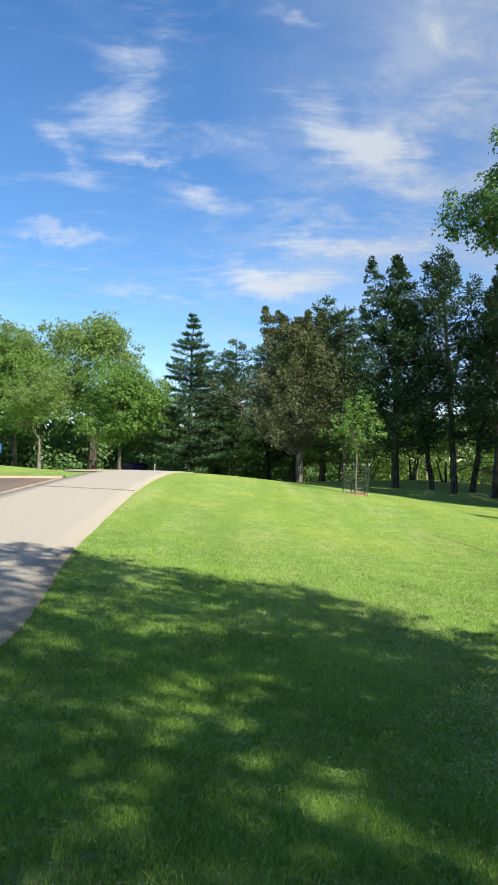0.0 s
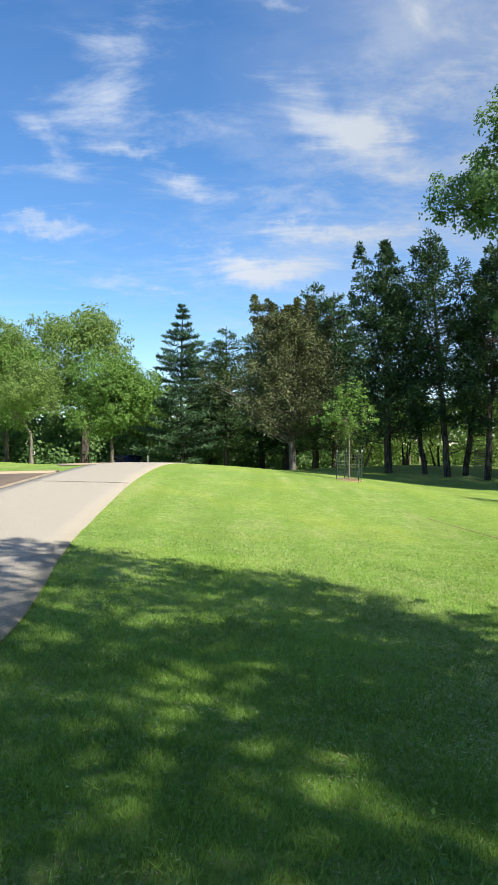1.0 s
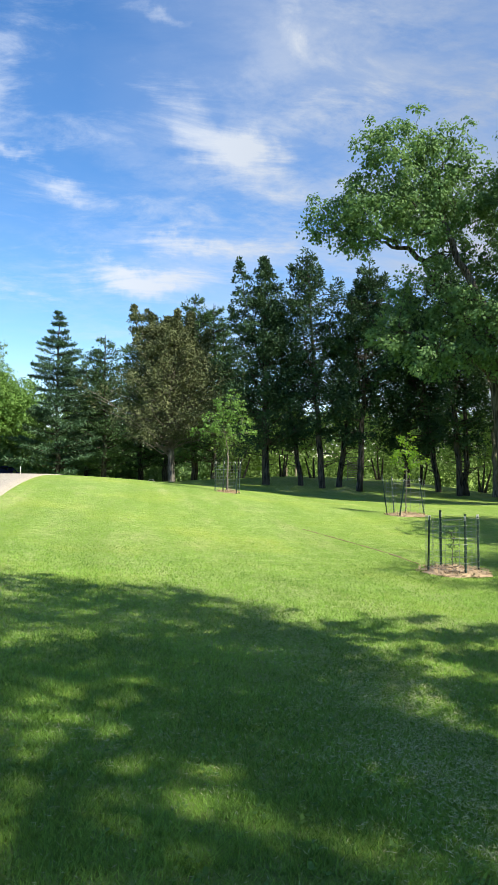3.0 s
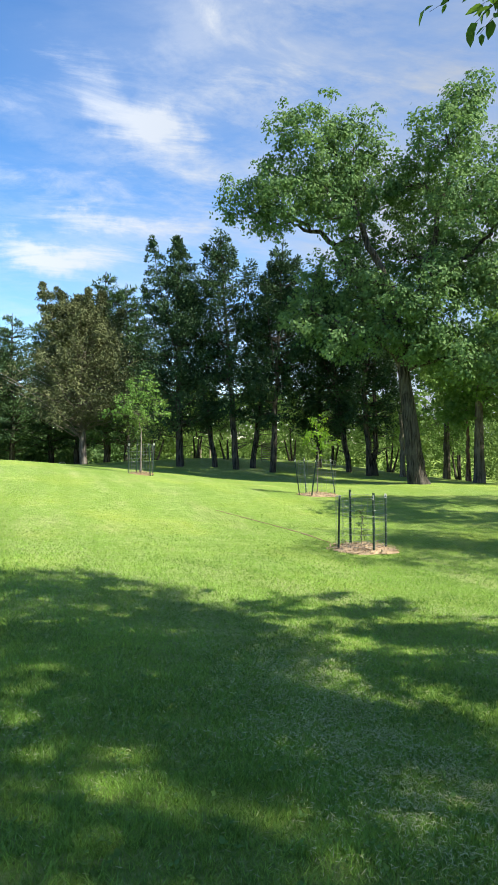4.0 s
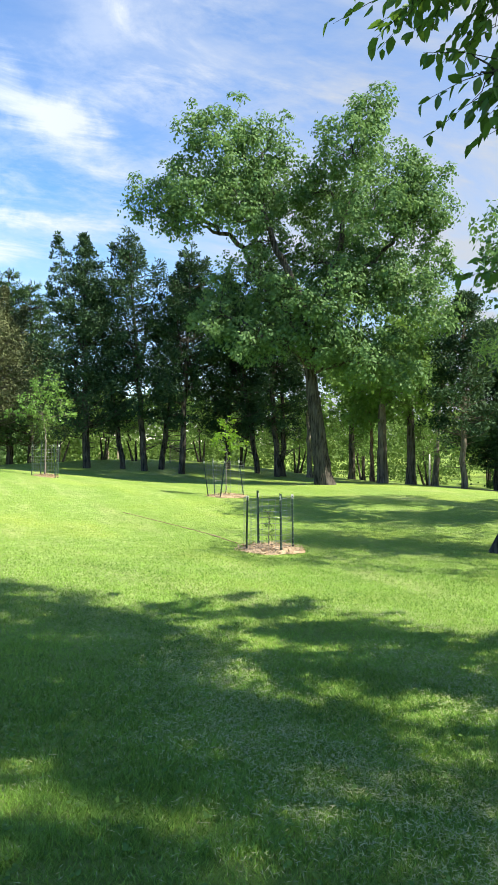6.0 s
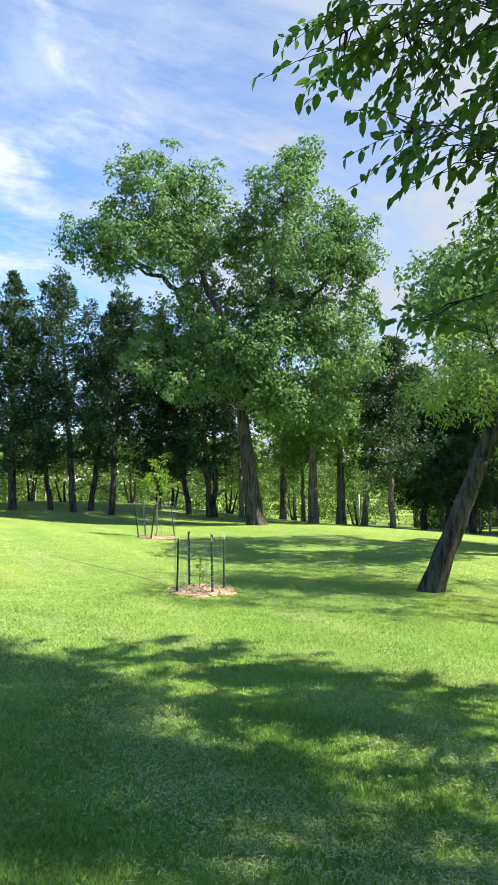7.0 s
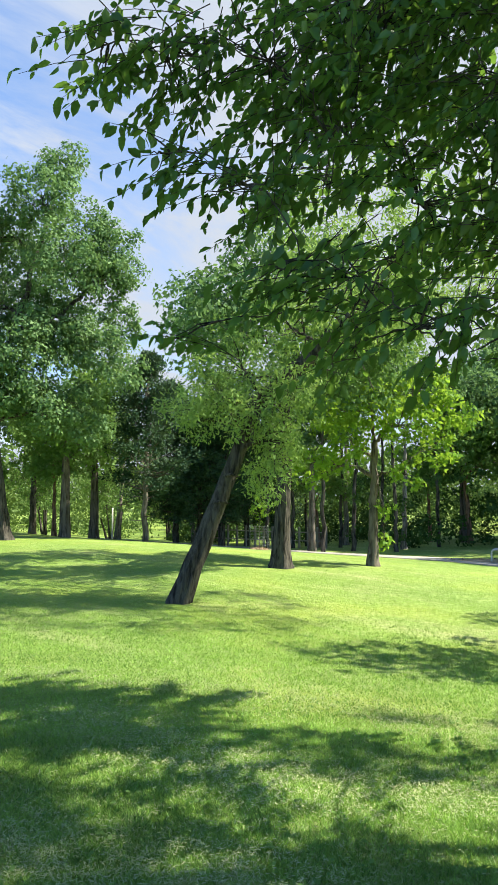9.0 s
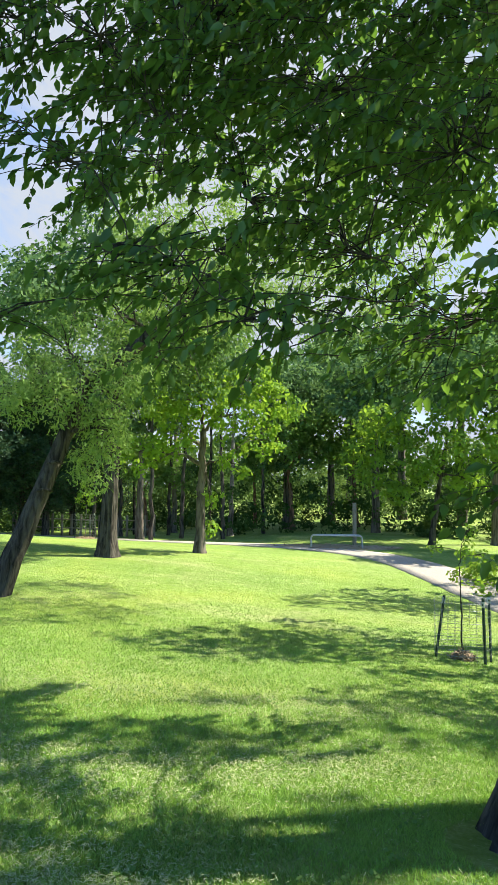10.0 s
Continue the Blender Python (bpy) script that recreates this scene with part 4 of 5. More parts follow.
tree("maple_tree", broadleaf(3, 5.6, 0.43, MAPLE, 0.16, 3.4, "bark_dark", "maple", (-0.7, 0), 36, 1.0, 10, flare=1.25, tight=0.3, aspect=0.66, boughs=MAPLE_BOUGHS), x, y, "large green maple with a spreading crown and stout grey trunk", "", -30.5)

# dark cedars along the top of the lawn
CEDAR_A = cedar(11, 13.9, (0.15, 0.25, 0.45, 0.6, 0.75, 0.9, 1.0), (1.5, 2.7, 2.6, 2.0, 1.2, 0.55, 0.08), 250, 0.54, leaders=((-1.7, 0.1, 13.9), (-2.2, 0.2, 11.0)), lean=(-0.1, 0), bark="bark_dark", trunk_r=0.2)
CEDAR_B = cedar(12, 14.3, (0.2, 0.36, 0.6, 0.75, 0.88, 1.0), (0.6, 1.8, 2.2, 1.8, 1.0, 0.1), 150, 0.52, leaders=((-1.9, 0.3, 13.4), (0.8, 0.3, 11.8)), lean=(-0.9, 0), bark="bark_dark", trunk_r=0.17, dead=18)
CEDAR_C = cedar(13, 11.8, (0.2, 0.38, 0.6, 0.78, 0.9, 1.0), (0.6, 1.7, 2.0, 1.5, 0.8, 0.1), 135, 0.52, leaders=((-2.6, 0.4, 10.6),), lean=(-1.7, 0), bark="bark_dark", trunk_r=0.15, dead=20)
cedars = [(11.6, 44, CEDAR_A, -12, 1.0), (14.4, 44, CEDAR_C, -14, 0.95), (16.1, 43, CEDAR_B, -16, 1.0), (17.4, 44, CEDAR_C, 150, 1.05), (19.0, 42, CEDAR_B, 200, 0.95), (22.7, 46, CEDAR_A, 140, 0.9), (25.1, 44, CEDAR_C, -25, 1.0), (26.7, 42, CEDAR_B, 300, 0.95), (27.2, 42.6, CEDAR_C, 250, 1.0)]
for b, d, ms, tn, sc in cedars:
    x, y = spot(b, d)
    e = tree("cedar_tree", ms, x, y, "tall dark green cedar with a bare grey lower trunk", "cedars along the lawn", tn)
    e.scale = (sc, sc, sc)
for b, d, tn, sc in ((43.6, 42, 30, 0.66), (45.4, 41, 100, 0.6), (47.2, 41, 150, 0.72), (49.2, 44, 250, 0.7), (51.4, 46, 10, 0.62)):
    x, y = spot(b, d)
    e = tree("cedar_tree", CEDAR_A, x, y, "dense dark cedar with a low skirt of boughs", "dark cedars by the fence", tn)
    e.scale = (sc * 1.25, sc * 1.25, sc)
x, y = spot(41.2, 38)
tree("cedar_tree", cedar(14, 10.0, (0.24, 0.35, 0.55, 0.75, 0.9, 1.0), (1.0, 2.4, 2.2, 1.6, 0.9, 0.1), 170, leaders=((1.1, 0.2, 8.2),), bark="bark", trunk_r=0.14), x, y, "dark cedar with two slender stems", "", -40)

# brown-tinged cedar
x, y = spot(4.1, 46)
tree("cedar_tree", cedar(15, 10.4, (0.27, 0.33, 0.46, 0.62, 0.8, 0.92, 1.0), (2.2, 3.9, 4.1, 3.3, 2.2, 1.0, 0.15), 450, 0.46, 42, 0.19, 0.07, ((-2.5, 0, 11.1), (-1.6, 0.5, 11.0), (0.3, -0.4, 10.8), (1.2, 0.3, 10.9), (2.4, 0, 9.7)), "bark_grey", "brown", 0.2, (-0.2, 0), 5, ((-1.9, -0.4, 1.4, 4.4), (0.8, 0.3, 2.0, 4.6)), 0.05), x, y, "broad brown-tinged cedar with a pale forked trunk", "", -4)

# spruce and pines behind the rise
x, y = spot(-4.8, 60)
tree("spruce_tree", conifer(21, 14.2, 4.6, 0.06, 0.55, 11, 0.16, 0.16, 0.28, 0.07, 30, "bark_dark", "spruce", 0.2, 0.95, 0.22, 0.2, 0.13, clump=0.18), x, y, "blue-green spruce with tiered boughs")
PINE = conifer(22, 14.5, 3.8, 0.12, 0.58, 9, 0.25, 0.12, 0.36, 0.085, 15, "bark_dark", "pine", 0.24, 0.7, 0.35, 0.2, 0.2, 1, 6)
for b, d, s, tn in ((-1.2, 60, 0.86, 10), (1.6, 64, 0.95, 70), (5.8, 58, 1.06, 150), (7.4, 57, 0.98, 210), (-2.6, 66, 0.8, 250), (3.6, 62, 0.98, 300), (9.0, 60, 0.8, 30)):
    x, y = spot(b, d)
    e = tree("pine_tree", PINE, x, y, "tall blue-green pine behind the rise", "pines behind the rise", tn)
    e.scale = (s, s, s)

# lighter trees beyond the parking area
LT = broadleaf(31, 2.2, 0.13, lobes_of(31, 0, 5.3, 2.7, 2.9, 18, 1.0), 0.13, 3.6, "bark_grey", "pale", (0, 0), 18, 0.7, 12)
RT = broadleaf(32, 2.2, 0.17, lobes_of(32, 0, 5.5, 3.3, 3.5, 34, 1.2), 0.17, 4.0, "bark", "light", (0, 0), 15, 0.8)
BT = broadleaf(33, 5, 0.42, lobes_of(33, 0, 9.0, 5.4, 4.8, 40, 1.3), 0.2, 2.8, "bark_dark", "pale", (0, 0), 13, 0.95)
for ms, b, d, s, tn, lab in ((LT, -16.4, 54, 1.0, 0, "young grey-barked tree with thin pale foliage"), (RT, -10.3, 54, 1.0, 0, "rounded bright green tree beside the parked car"), (BT, -12.4, 66, 1.08, 0, "tall spreading tree with a dark trunk"), (BT, -19.8, 64, 0.92, 100, "tall leafy tree behind the parking area"), (BT, -25, 58, 1.0, 200, "tall leafy tree behind the parking area"), (RT, -18.2, 62, 1.2, 80, "rounded leafy tree behind the parking area"), (RT, -8, 70, 1.1, 170, "rounded leafy tree behind the rise")):
    x, y = spot(b, d)
    e = tree("tree", ms, x, y, lab, "", tn)
    e.scale = (s, s, s)

# the leaning tree and its neighbours
x, y = spot(43.95, 16.1)
LEAN = [(0.3, 4.6, 0.4), (0.9, 4.6, 0.6), (1.9, 3.7, 0.7), (1.8, 2.7, 0.42), (0.55, 4.0, 0.5), (1.4, 5.3, 0.8), (2.5, 4.4, 0.6), (2.3, 3.2, 0.4),
        (2.5, 6.2, 1.1), (3.4, 5.4, 0.9), (1.5, 6.3, 0.7), (3.6, 7.4, 1.2), (2.8, 8.0, 0.9), (4.6, 6.8, 1.1)]
LEAN += [(5.4, 8.0, 1.3), (3.0, 8.8, 1.3), (6.4, 7.0, 1.1)]
LEAN = [(a, rng.uniform(-0.9, 0.9), z, r, r * 0.85, 1.0 if z < 5.4 else 0.26) for a, z, r in LEAN]
LEAN += [(a, -0.7, z, r, r * 0.9, 1.3) for a, z, r in ((1.7, 4.3, 0.55), (2.3, 3.5, 0.45), (1.2, 4.0, 0.45), (1.95, 2.6, 0.35), (0.1, 4.2, 0.45), (0.65, 4.8, 0.55), (2.5, 4.7, 0.55), (2.1, 3.1, 0.35))]
LEAN += [(a, c, 7.4 + 0.5 * math.sin(a * 3 + c), 1.6, 1.2, 0.58) for a in (3.4, 5.8, 8.2) for c in (-2.3, 0.4, 2.9) if not (a > 8 and c > 2) and not (a < 3 and c < 0)]
lean_tree = tree("leaning_tree", broadleaf(41, 4.6, 0.225, LEAN, 0.12, 8, "bark_dark", "feathery", (1.85, 0), 22, 0.62, 9, flare=1.35, aspect=0.3, tight=0.9, boughs=[(0.2, (2.5, 0.0, 5.1), (3.3, 0.2, 5.9), (4.4, 0.4, 7.0), (5.2, 0.4, 8.2))]), x, y, "leaning tree with deeply furrowed dark bark", "", -45)
for fz, fr in ((2.2, 0.21), (2.8, 0.195)):
    q = np.linspace(-2.9, -0.5, 9)
    s = Soup(); s.tube(np.stack([0.402 * fz + 0.06 + np.cos(q) * fr, np.sin(q) * fr, fz + 0.02 * np.sin(q * 3)], 1), 0.03 * np.sin(np.linspace(0.3, 2.84, 9)) + 0.006, 6)
    part("branch_scar", s.mesh("branch_scar", M["bark_dark"], True), lean_tree, "dark ridged branch scar")
x, y = spot(52.0, 23)
tree("tree", broadleaf(42, 5.2, 0.28, lobes_of(42, 0.6, 8.0, 5.0, 2.8, 30, 1.15), 0.16, 3.8, "bark_dark", "maple", (0.25, 0), 14, 0.8, flare=1.65), x, y, "upright tree with a thick dark trunk", "", -52)
x, y = spot(59.2, 26)
TR3 = [(-0.9, 4.2, 0.9), (1.1, 4.9, 0.9), (-2.2, 3.6, 0.8), (0, 5.6, 1.1), (2.2, 4.2, 0.8), (-1.5, 5.6, 1.0), (1.8, 6.4, 1.1), (0.4, 0.9, 0.3), (0.4, 2.0, 0.35), (0, 7, 1.1), (3, 5.4, 0.8), (1.2, 3.2, 0.5)]
TR3 = [(a, rng.uniform(-1.2, 1.2) * (z > 2.5), z, r, r * 0.85) for a, z, r in TR3]
tree("tree", broadleaf(43, 4.4, 0.19, TR3, 0.18, 5, "bark", "young", (0.1, 0), 14, 0.6, flare=1.5), x, y, "yellow-green tree with shoots along its trunk", "", -59)
x, y = spot(77.2, 36)
TR4 = [(-2.6, 3.4, 0.8), (-1.6, 2.4, 0.7), (-3.2, 4.6, 0.9), (-0.6, 3.6, 0.9), (0.8, 4.6, 1.0), (1.8, 3.2, 0.8), (2.6, 4.4, 0.9), (-1.2, 5.4, 1.1), (1.2, 6, 1.2), (3.4, 5.6, 1.1), (-2.6, 6.2, 1.0)]
TR4 = [(a, rng.uniform(-1.2, 1.2), z, r, r * 0.85) for a, z, r in TR4]
tree("tree", broadleaf(44, 4.6, 0.15, TR4, 0.24, 3.6, "bark_dark", "young", (0.7, 0), 13, 0.8), x, y, "yellow-green tree with a dark crooked stem beside the footpath", "", -77)

# woods' edge behind the maple and the footpath
MID = broadleaf(51, 6, 0.27, lobes_of(51, 0, 9.0, 3.2, 3.2, 14, 1.5), 0.25, 2.4, "bark", "maple", (0, 0), 11, 0.9, flare=1.25)
MID2 = broadleaf(52, 7, 0.2, lobes_of(52, 0, 10.5, 3.4, 3.8, 13, 1.2), 0.15, 1.5, "bark_grey", "pale", (0.4, 0), 12, 0.9, 20)
SMALL = broadleaf(53, 3.0, 0.14, lobes_of(53, 0, 4.6, 2.2, 1.8, 10, 1.0), 0.2, 3.4, "bark_red", "light", (0.3, 0), 13, 0.7)
MID3 = broadleaf(55, 4.5, 0.3, lobes_of(55, 0, 6.9, 3.0, 3.6, 16, 1.3), 0.2, 2.8, "bark", "light", (0, 0), 12, 0.9, flare=1.2)
# the last four large MID trees are added behind the shrubs to shade them
for ms, b, d, tn, s in ((MID3, 35.0, 40, 0, 1.0), (MID3, 37.2, 43, 120, 0.95), (MID2, 39.0, 50, 0, 1.05), (MID, 32.6, 46, 200, 0.8), (SMALL, 34.2, 43, 60, 1.0), (MID2, 29.3, 43, 90, 0.8), (MID, 54.4, 40, 40, 0.8), (MID2, 61.5, 42, 0, 0.8), (MID, 66, 46, 30, 0.9), (MID, 73, 42, 130, 0.9), (MID, 82, 38, 190, 0.9), (MID2, 57, 46, 20, 0.9), (MID, 47, 50, 70, 0.8),
                        (SMALL, 55, 44, 120, 0.9), (MID, 90, 36, 20, 1.0), (SMALL, 63.5, 47, 40, 1.0), (MID2, 45, 47, 140, 0.75), (MID, 100, 30, 60, 1.0), (MID, 69.5, 50, 10, 1.05), (SMALL, 71.5, 46, 50, 1.3), (SMALL, 66.5, 45, 150, 1.2), (MID, 75, 53, 40, 1.25), (MID, 79.5, 50, 100, 1.2), (MID, 71, 57, 220, 1.3), (MID, 84, 47, 300, 1.2)):
    x, y = spot(b, d)
    e = tree("tree", ms, x, y, "tree at the edge of the woods beyond the lawn", "trees at the woods' edge", tn)
    e.scale = (s, s, s)


GNARLED = broadleaf(56, 1.5, 0.13, lobes_of(56, 0, 3.4, 2.6, 1.6, 16, 0.8), 0.13, 2.6, "bark_dark", "light", (0.3, 0), 14, 0.7, 16, stems=3)
for b, d, tn, sc in ((9.6, 50, 0, 0.95), (12.9, 51, 70, 1.05), (15.3, 49, 150, 0.9), (20.6, 50, 220, 1.0), (23.9, 49, 300, 0.9), (28.3, 48, 30, 1.0), (33.4, 48, 110, 1.05), (38.4, 47, 190, 0.9), (43.0, 52, 250, 1.0)):
    x, y = spot(b, d)
    e = tree("small_tree", GNARLED, x, y, "small crooked many-stemmed tree in the sunlit thicket", "crooked trees in the thicket", tn)
    e.scale = (sc, sc, sc)
POLE = broadleaf(54, 7.5, 0.12, lobes_of(54, 0, 9.6, 2.0, 2.0, 7, 1.1), 0.2, 2.0, "bark_dark", "maple", (0.3, 0), 12, 0.8, 6, flare=1.15)
for b, d, tn, s in ((50.8, 40, 0, 0.9), (52.9, 43, 60, 1.0), (54.0, 45, 130, 0.9), (55.3, 39, 200, 1.0), (56.6, 44, 250, 0.95), (57.6, 41, 300, 1.05), (59.9, 43, 20, 0.9), (61.0, 40, 90, 1.0), (64.2, 43, 150, 0.95)):
    x, y = spot(b, d)
    e = tree("tree", POLE, x, y, "slender dark-stemmed tree in the shade of the woods", "slender trees at the woods' edge", tn)
    e.scale = (s, s, s)


RIM = ((-8, 12.8), (-4.4, 12.9), (-3, 13.0), (-2, 12.1), (-1, 11.8), (-0.2, 11.4), (0.4, 11.0), (1.0, 10.4), (1.6, 9.8), (2.1, 9.2), (3.2, 8.4), (4.1, 7.8), (5.1, 6.4), (5.5, 5.2), (6.5, 4.0), (7.1, 2.9), (7.4, 0.9))
GAPS = ((-1.4, 7.9, 0.3), (-0.7, 8.15, 0.3), (0.24, 6.3, 0.35), (-0.6, 4.6, 0.26), (0.3, 3.8, 0.24), (-0.5, 2.8, 0.26), (1.06, 8.1, 0.4), (2.5, 7.7, 0.55), (2.1, 5.3, 0.5), (2.7, 7.0, 0.5),
        (2.6, 4.3, 0.45), (2.6, 3.6, 0.5), (2.2, 3.2, 0.4), (3.5, 4.2, 0.4), (4.5, 4.5, 0.5), (3.1, 6.2, 0.45), (4.5, 1.9, 0.7), (4.0, 2.6, 0.5), (5.0, 1.2, 0.6), (5.4, 4.3, 0.5), (1.3, 6.9, 0.3), (2.0, 8.6, 0.35), (3.4, 7.3, 0.45), (1.6, 5.9, 0.25))


def sun_gaps(sx, sy):
    """How closed the leaf cover is along the sun's ray to the ground at (sx, sy): 0 in a gap, up to 1."""
    shut = np.ones(np.shape(sx))
    for cx, cy, r in GAPS:
        shut = shut * np.clip((np.hypot(sx - cx, sy - cy) - 0.75 * r) / (0.5 * r), 0, 1)
    return shut


def shade_of(px, py, z):
    """Where the sun throws the shade of a point at height z."""
    run = math.cos(radians(SUN_EL)) / math.sin(radians(SUN_EL))
    return px - math.sin(radians(SUN_AZ)) * run * z, py - math.cos(radians(SUN_AZ)) * run * z


# the broad-leaved tree that overhangs the viewpoint
def broad_leaves(rng, at, along, up, length, width):
    """Oval pointed leaves folded along the midrib."""
    n = len(at)
    side = unit(np.cross(along, up)); upn = np.cross(side, along)
    L, Wd = (np.ones(n) * length)[:, None], (np.ones(n) * width)[:, None] * 0.5
    curl = rng.uniform(-0.1, 0.25, n)[:, None] * L
    v = np.empty((n, 6, 3))
    v[:, 0] = at
    v[:, 1] = at + along * L * 0.3 + side * Wd * 0.95 + upn * Wd * 0.3
    v[:, 2] = at + along * L * 0.68 + side * Wd * 0.75 + upn * (Wd * 0.2 - curl * 0.4)
    v[:, 3] = at + along * L - upn * curl
    v[:, 4] = at + along * L * 0.68 - side * Wd * 0.75 + upn * (Wd * 0.2 - curl * 0.4)
    v[:, 5] = at + along * L * 0.3 - side * Wd * 0.95 + upn * Wd * 0.3
    k = (np.arange(n) * 6)[:, None]
    f = np.concatenate([k + np.array([[0, 1, 2, 3]]), k + np.array([[0, 3, 4, 5]])])
    return v.reshape(-1, 3), f


def overhanging_tree(bx, by):
    rng = np.random.default_rng(61)
    wood, crown = Soup(), Soup()
    fork = np.array((1.0, -0.7, 3.6))
    hh = np.linspace(0, 1, 10)
    wood.tube(bent_line(rng, (0, 0, -0.3), fork, 10, 0, 0.06), 0.32 * (1 - 0.35 * hh + 0.25 * np.exp(-hh * 9)), 40, 0.09)
    limbs = Limbs(rng, wood)
    limbs.seed(fork[None, :], np.array([0.11]))
    low = ((38.5, 4.8, 33.5, 0.35), (43.5, 5.0, 33, 0.5), (43.5, 4.6, 27, 0.2), (50, 4.6, 25, 0.4), (52, 5.0, 33, 0.75), (53, 4.4, 19, 0.32), (45.0, 5.0, 13.5, 0.09), (58, 4.8, 18, 0.45), (57, 5.2, 28, 0.75), (64, 4.6, 14, 0.4), (64, 5.2, 23, 0.75),
           (70, 4.8, 13, 0.35), (72, 5.5, 19, 0.85), (80, 5.6, 13, 0.8), (87, 5.0, 0, 0.5), (88, 6.0, 12, 0.9), (58, 6.0, 38, 1.1), (70, 6.5, 34, 1.2), (82, 6.5, 28, 1.2), (52, 6.6, 42, 0.8),
           (56, 7.2, 25, 0.7), (61, 7.6, 19, 0.7), (67, 7.8, 27, 1.2), (76, 7.8, 22, 1.2), (74, 6.8, 15, 0.6), (85, 7.4, 8, 0.8), (57, 5.6, 12, 0.3), (58, 7.0, 30, 1.0), (64, 7.4, 36, 1.2), (70, 8.4, 27, 1.2), (77, 9.4, 33, 1.4), (83, 9.0, 25, 1.3), (89, 9.2, 32, 1.4),
           (62, 5.2, 34, 0.8), (70, 5.0, 30, 0.75), (77, 5.0, 35, 0.75), (86, 5.2, 32, 0.8), (66, 4.9, 38, 0.7), (80, 5.0, 25, 0.7), (88, 4.8, 22, 0.6), (58, 5.0, 36, 0.6), (80, 8.2, 26, 1.0), (86, 8.4, 23, 1.1), (74, 8.6, 30, 1.0))
    lobes = []
    for b, d, el, r in low:
        sx, sy = spot(b, d)
        lobes.append((sx - bx, sy - by, 1.9 + d * math.tan(radians(el)), r, 7.6 if d < 6.9 else 5.2 if d < 8.5 else 3.6))
    high = []
    crown_at = [(4.5, 0.3, 8.6, 1.6), (6.3, -1.3, 7.6, 1.5), (3.7, -1.5, 6.9, 1.3), (7.4, 0.9, 8.5, 1.5)]
    for sx, sy, z, r in crown_at:
        high.append((sx - bx, sy - by, z + 0.3, r, 1.4))
    for cx, cy, cz, r, dens in high + lobes[::-1]:
        c = np.array((cx, cy, cz))
        limb, r0 = limbs.grow(c, r, 0.12 if r < 0.25 else 0.6 if dens < 4 else 0.24, 0.12 if dens < 4 else 0.18)
        ns = max(3 if r < 0.1 else 7, int(4 * math.pi * r * r * dens))
        d = unit(rng.normal(size=(ns, 3)))
        tip = c + d * (rng.uniform(0.25, 1.0, ns) ** 0.5)[:, None] * np.array((r, r, r * 0.8))
        hx, hy = shade_of(tip[:, 0] + bx, tip[:, 1] + by, tip[:, 2])
        wave = np.sin(hx * 2.3 + np.sin(hy * 1.9) * 1.3) * np.sin(hy * 2.6 - hx * 1.1)
        tip_ok = rng.uniform(0, 1, ns) < sun_gaps(hx, hy) * ((0.58 + 0.5 * wave) if dens < 6 else (0.95 + 0.3 * wave) if r > 0.6 else 1.0)
        tip_ok[:5] = True
        tip, d = tip[tip_ok], d[tip_ok]
        ns = len(tip)
        for k in range(min(ns, 18)):
            q = limb[rng.integers(6, 9)]
            wood.tube(bent_line(rng, q, tip[k], 5, 0.06, 0.2), np.linspace(0.008, 0.0025, 5), 4)
        away = unit((c - fork) * np.array((1, 1, 0)))
        out = unit(away * 0.8 + d * np.array((0.6, 0.6, 0.3)) + rng.normal(0, 0.3, (ns, 3)) + np.array((0, 0, -0.3)))
        m = 14
        t = np.linspace(-0.5, 0.5, m)[None, :, None] * 0.62
        at = tip[:, None, :] + out[:, None, :] * t + rng.normal(0, 0.012, (ns, m, 3)) - np.array((0, 0, 0.35)) * t ** 2
        for k in range(ns):
            q = np.array((-0.4, -0.2, 0.05, 0.31))[:, None]
            wood.tube(tip[k] + out[k] * q - np.array((0, 0, 0.35)) * q ** 2, np.array((0.0045, 0.004, 0.003, 0.0015)), 3)
        sd = unit(np.cross(out, rng.normal(0, 0.3, (ns, 3)) + np.array((0, 0, 1))))
        alt = np.where(np.arange(m) % 2, 1.0, -1.0)[None, :, None]
        along = unit(out[:, None, :] * 0.7 + sd[:, None, :] * alt * 0.8 + rng.normal(0, 0.3, (ns, m, 3)) + np.array((0, 0, -0.6)))
        upv = unit(rng.normal(0, 0.45, (ns, m, 3)) + np.array((0, 0, 0.9)))
        L = (0.104 if dens > 6 else 0.15 if dens > 5 else 0.2) * rng.uniform(0.6, 1.3, ns * m)
        crown.add(*broad_leaves(rng, at.reshape(-1, 3), along.reshape(-1, 3), upv.reshape(-1, 3), L, L * 0.55))
    e = thing("broadleaf_tree", bx, by, "broad-leaved tree with drooping boughs over the lawn", "tree")
    part("trunk", wood.mesh("trunk", M["bark_dark"], True), e)
    part("crown", crown.mesh("crown", M["near"]), e)


overhanging_tree(4.5, 0.34)


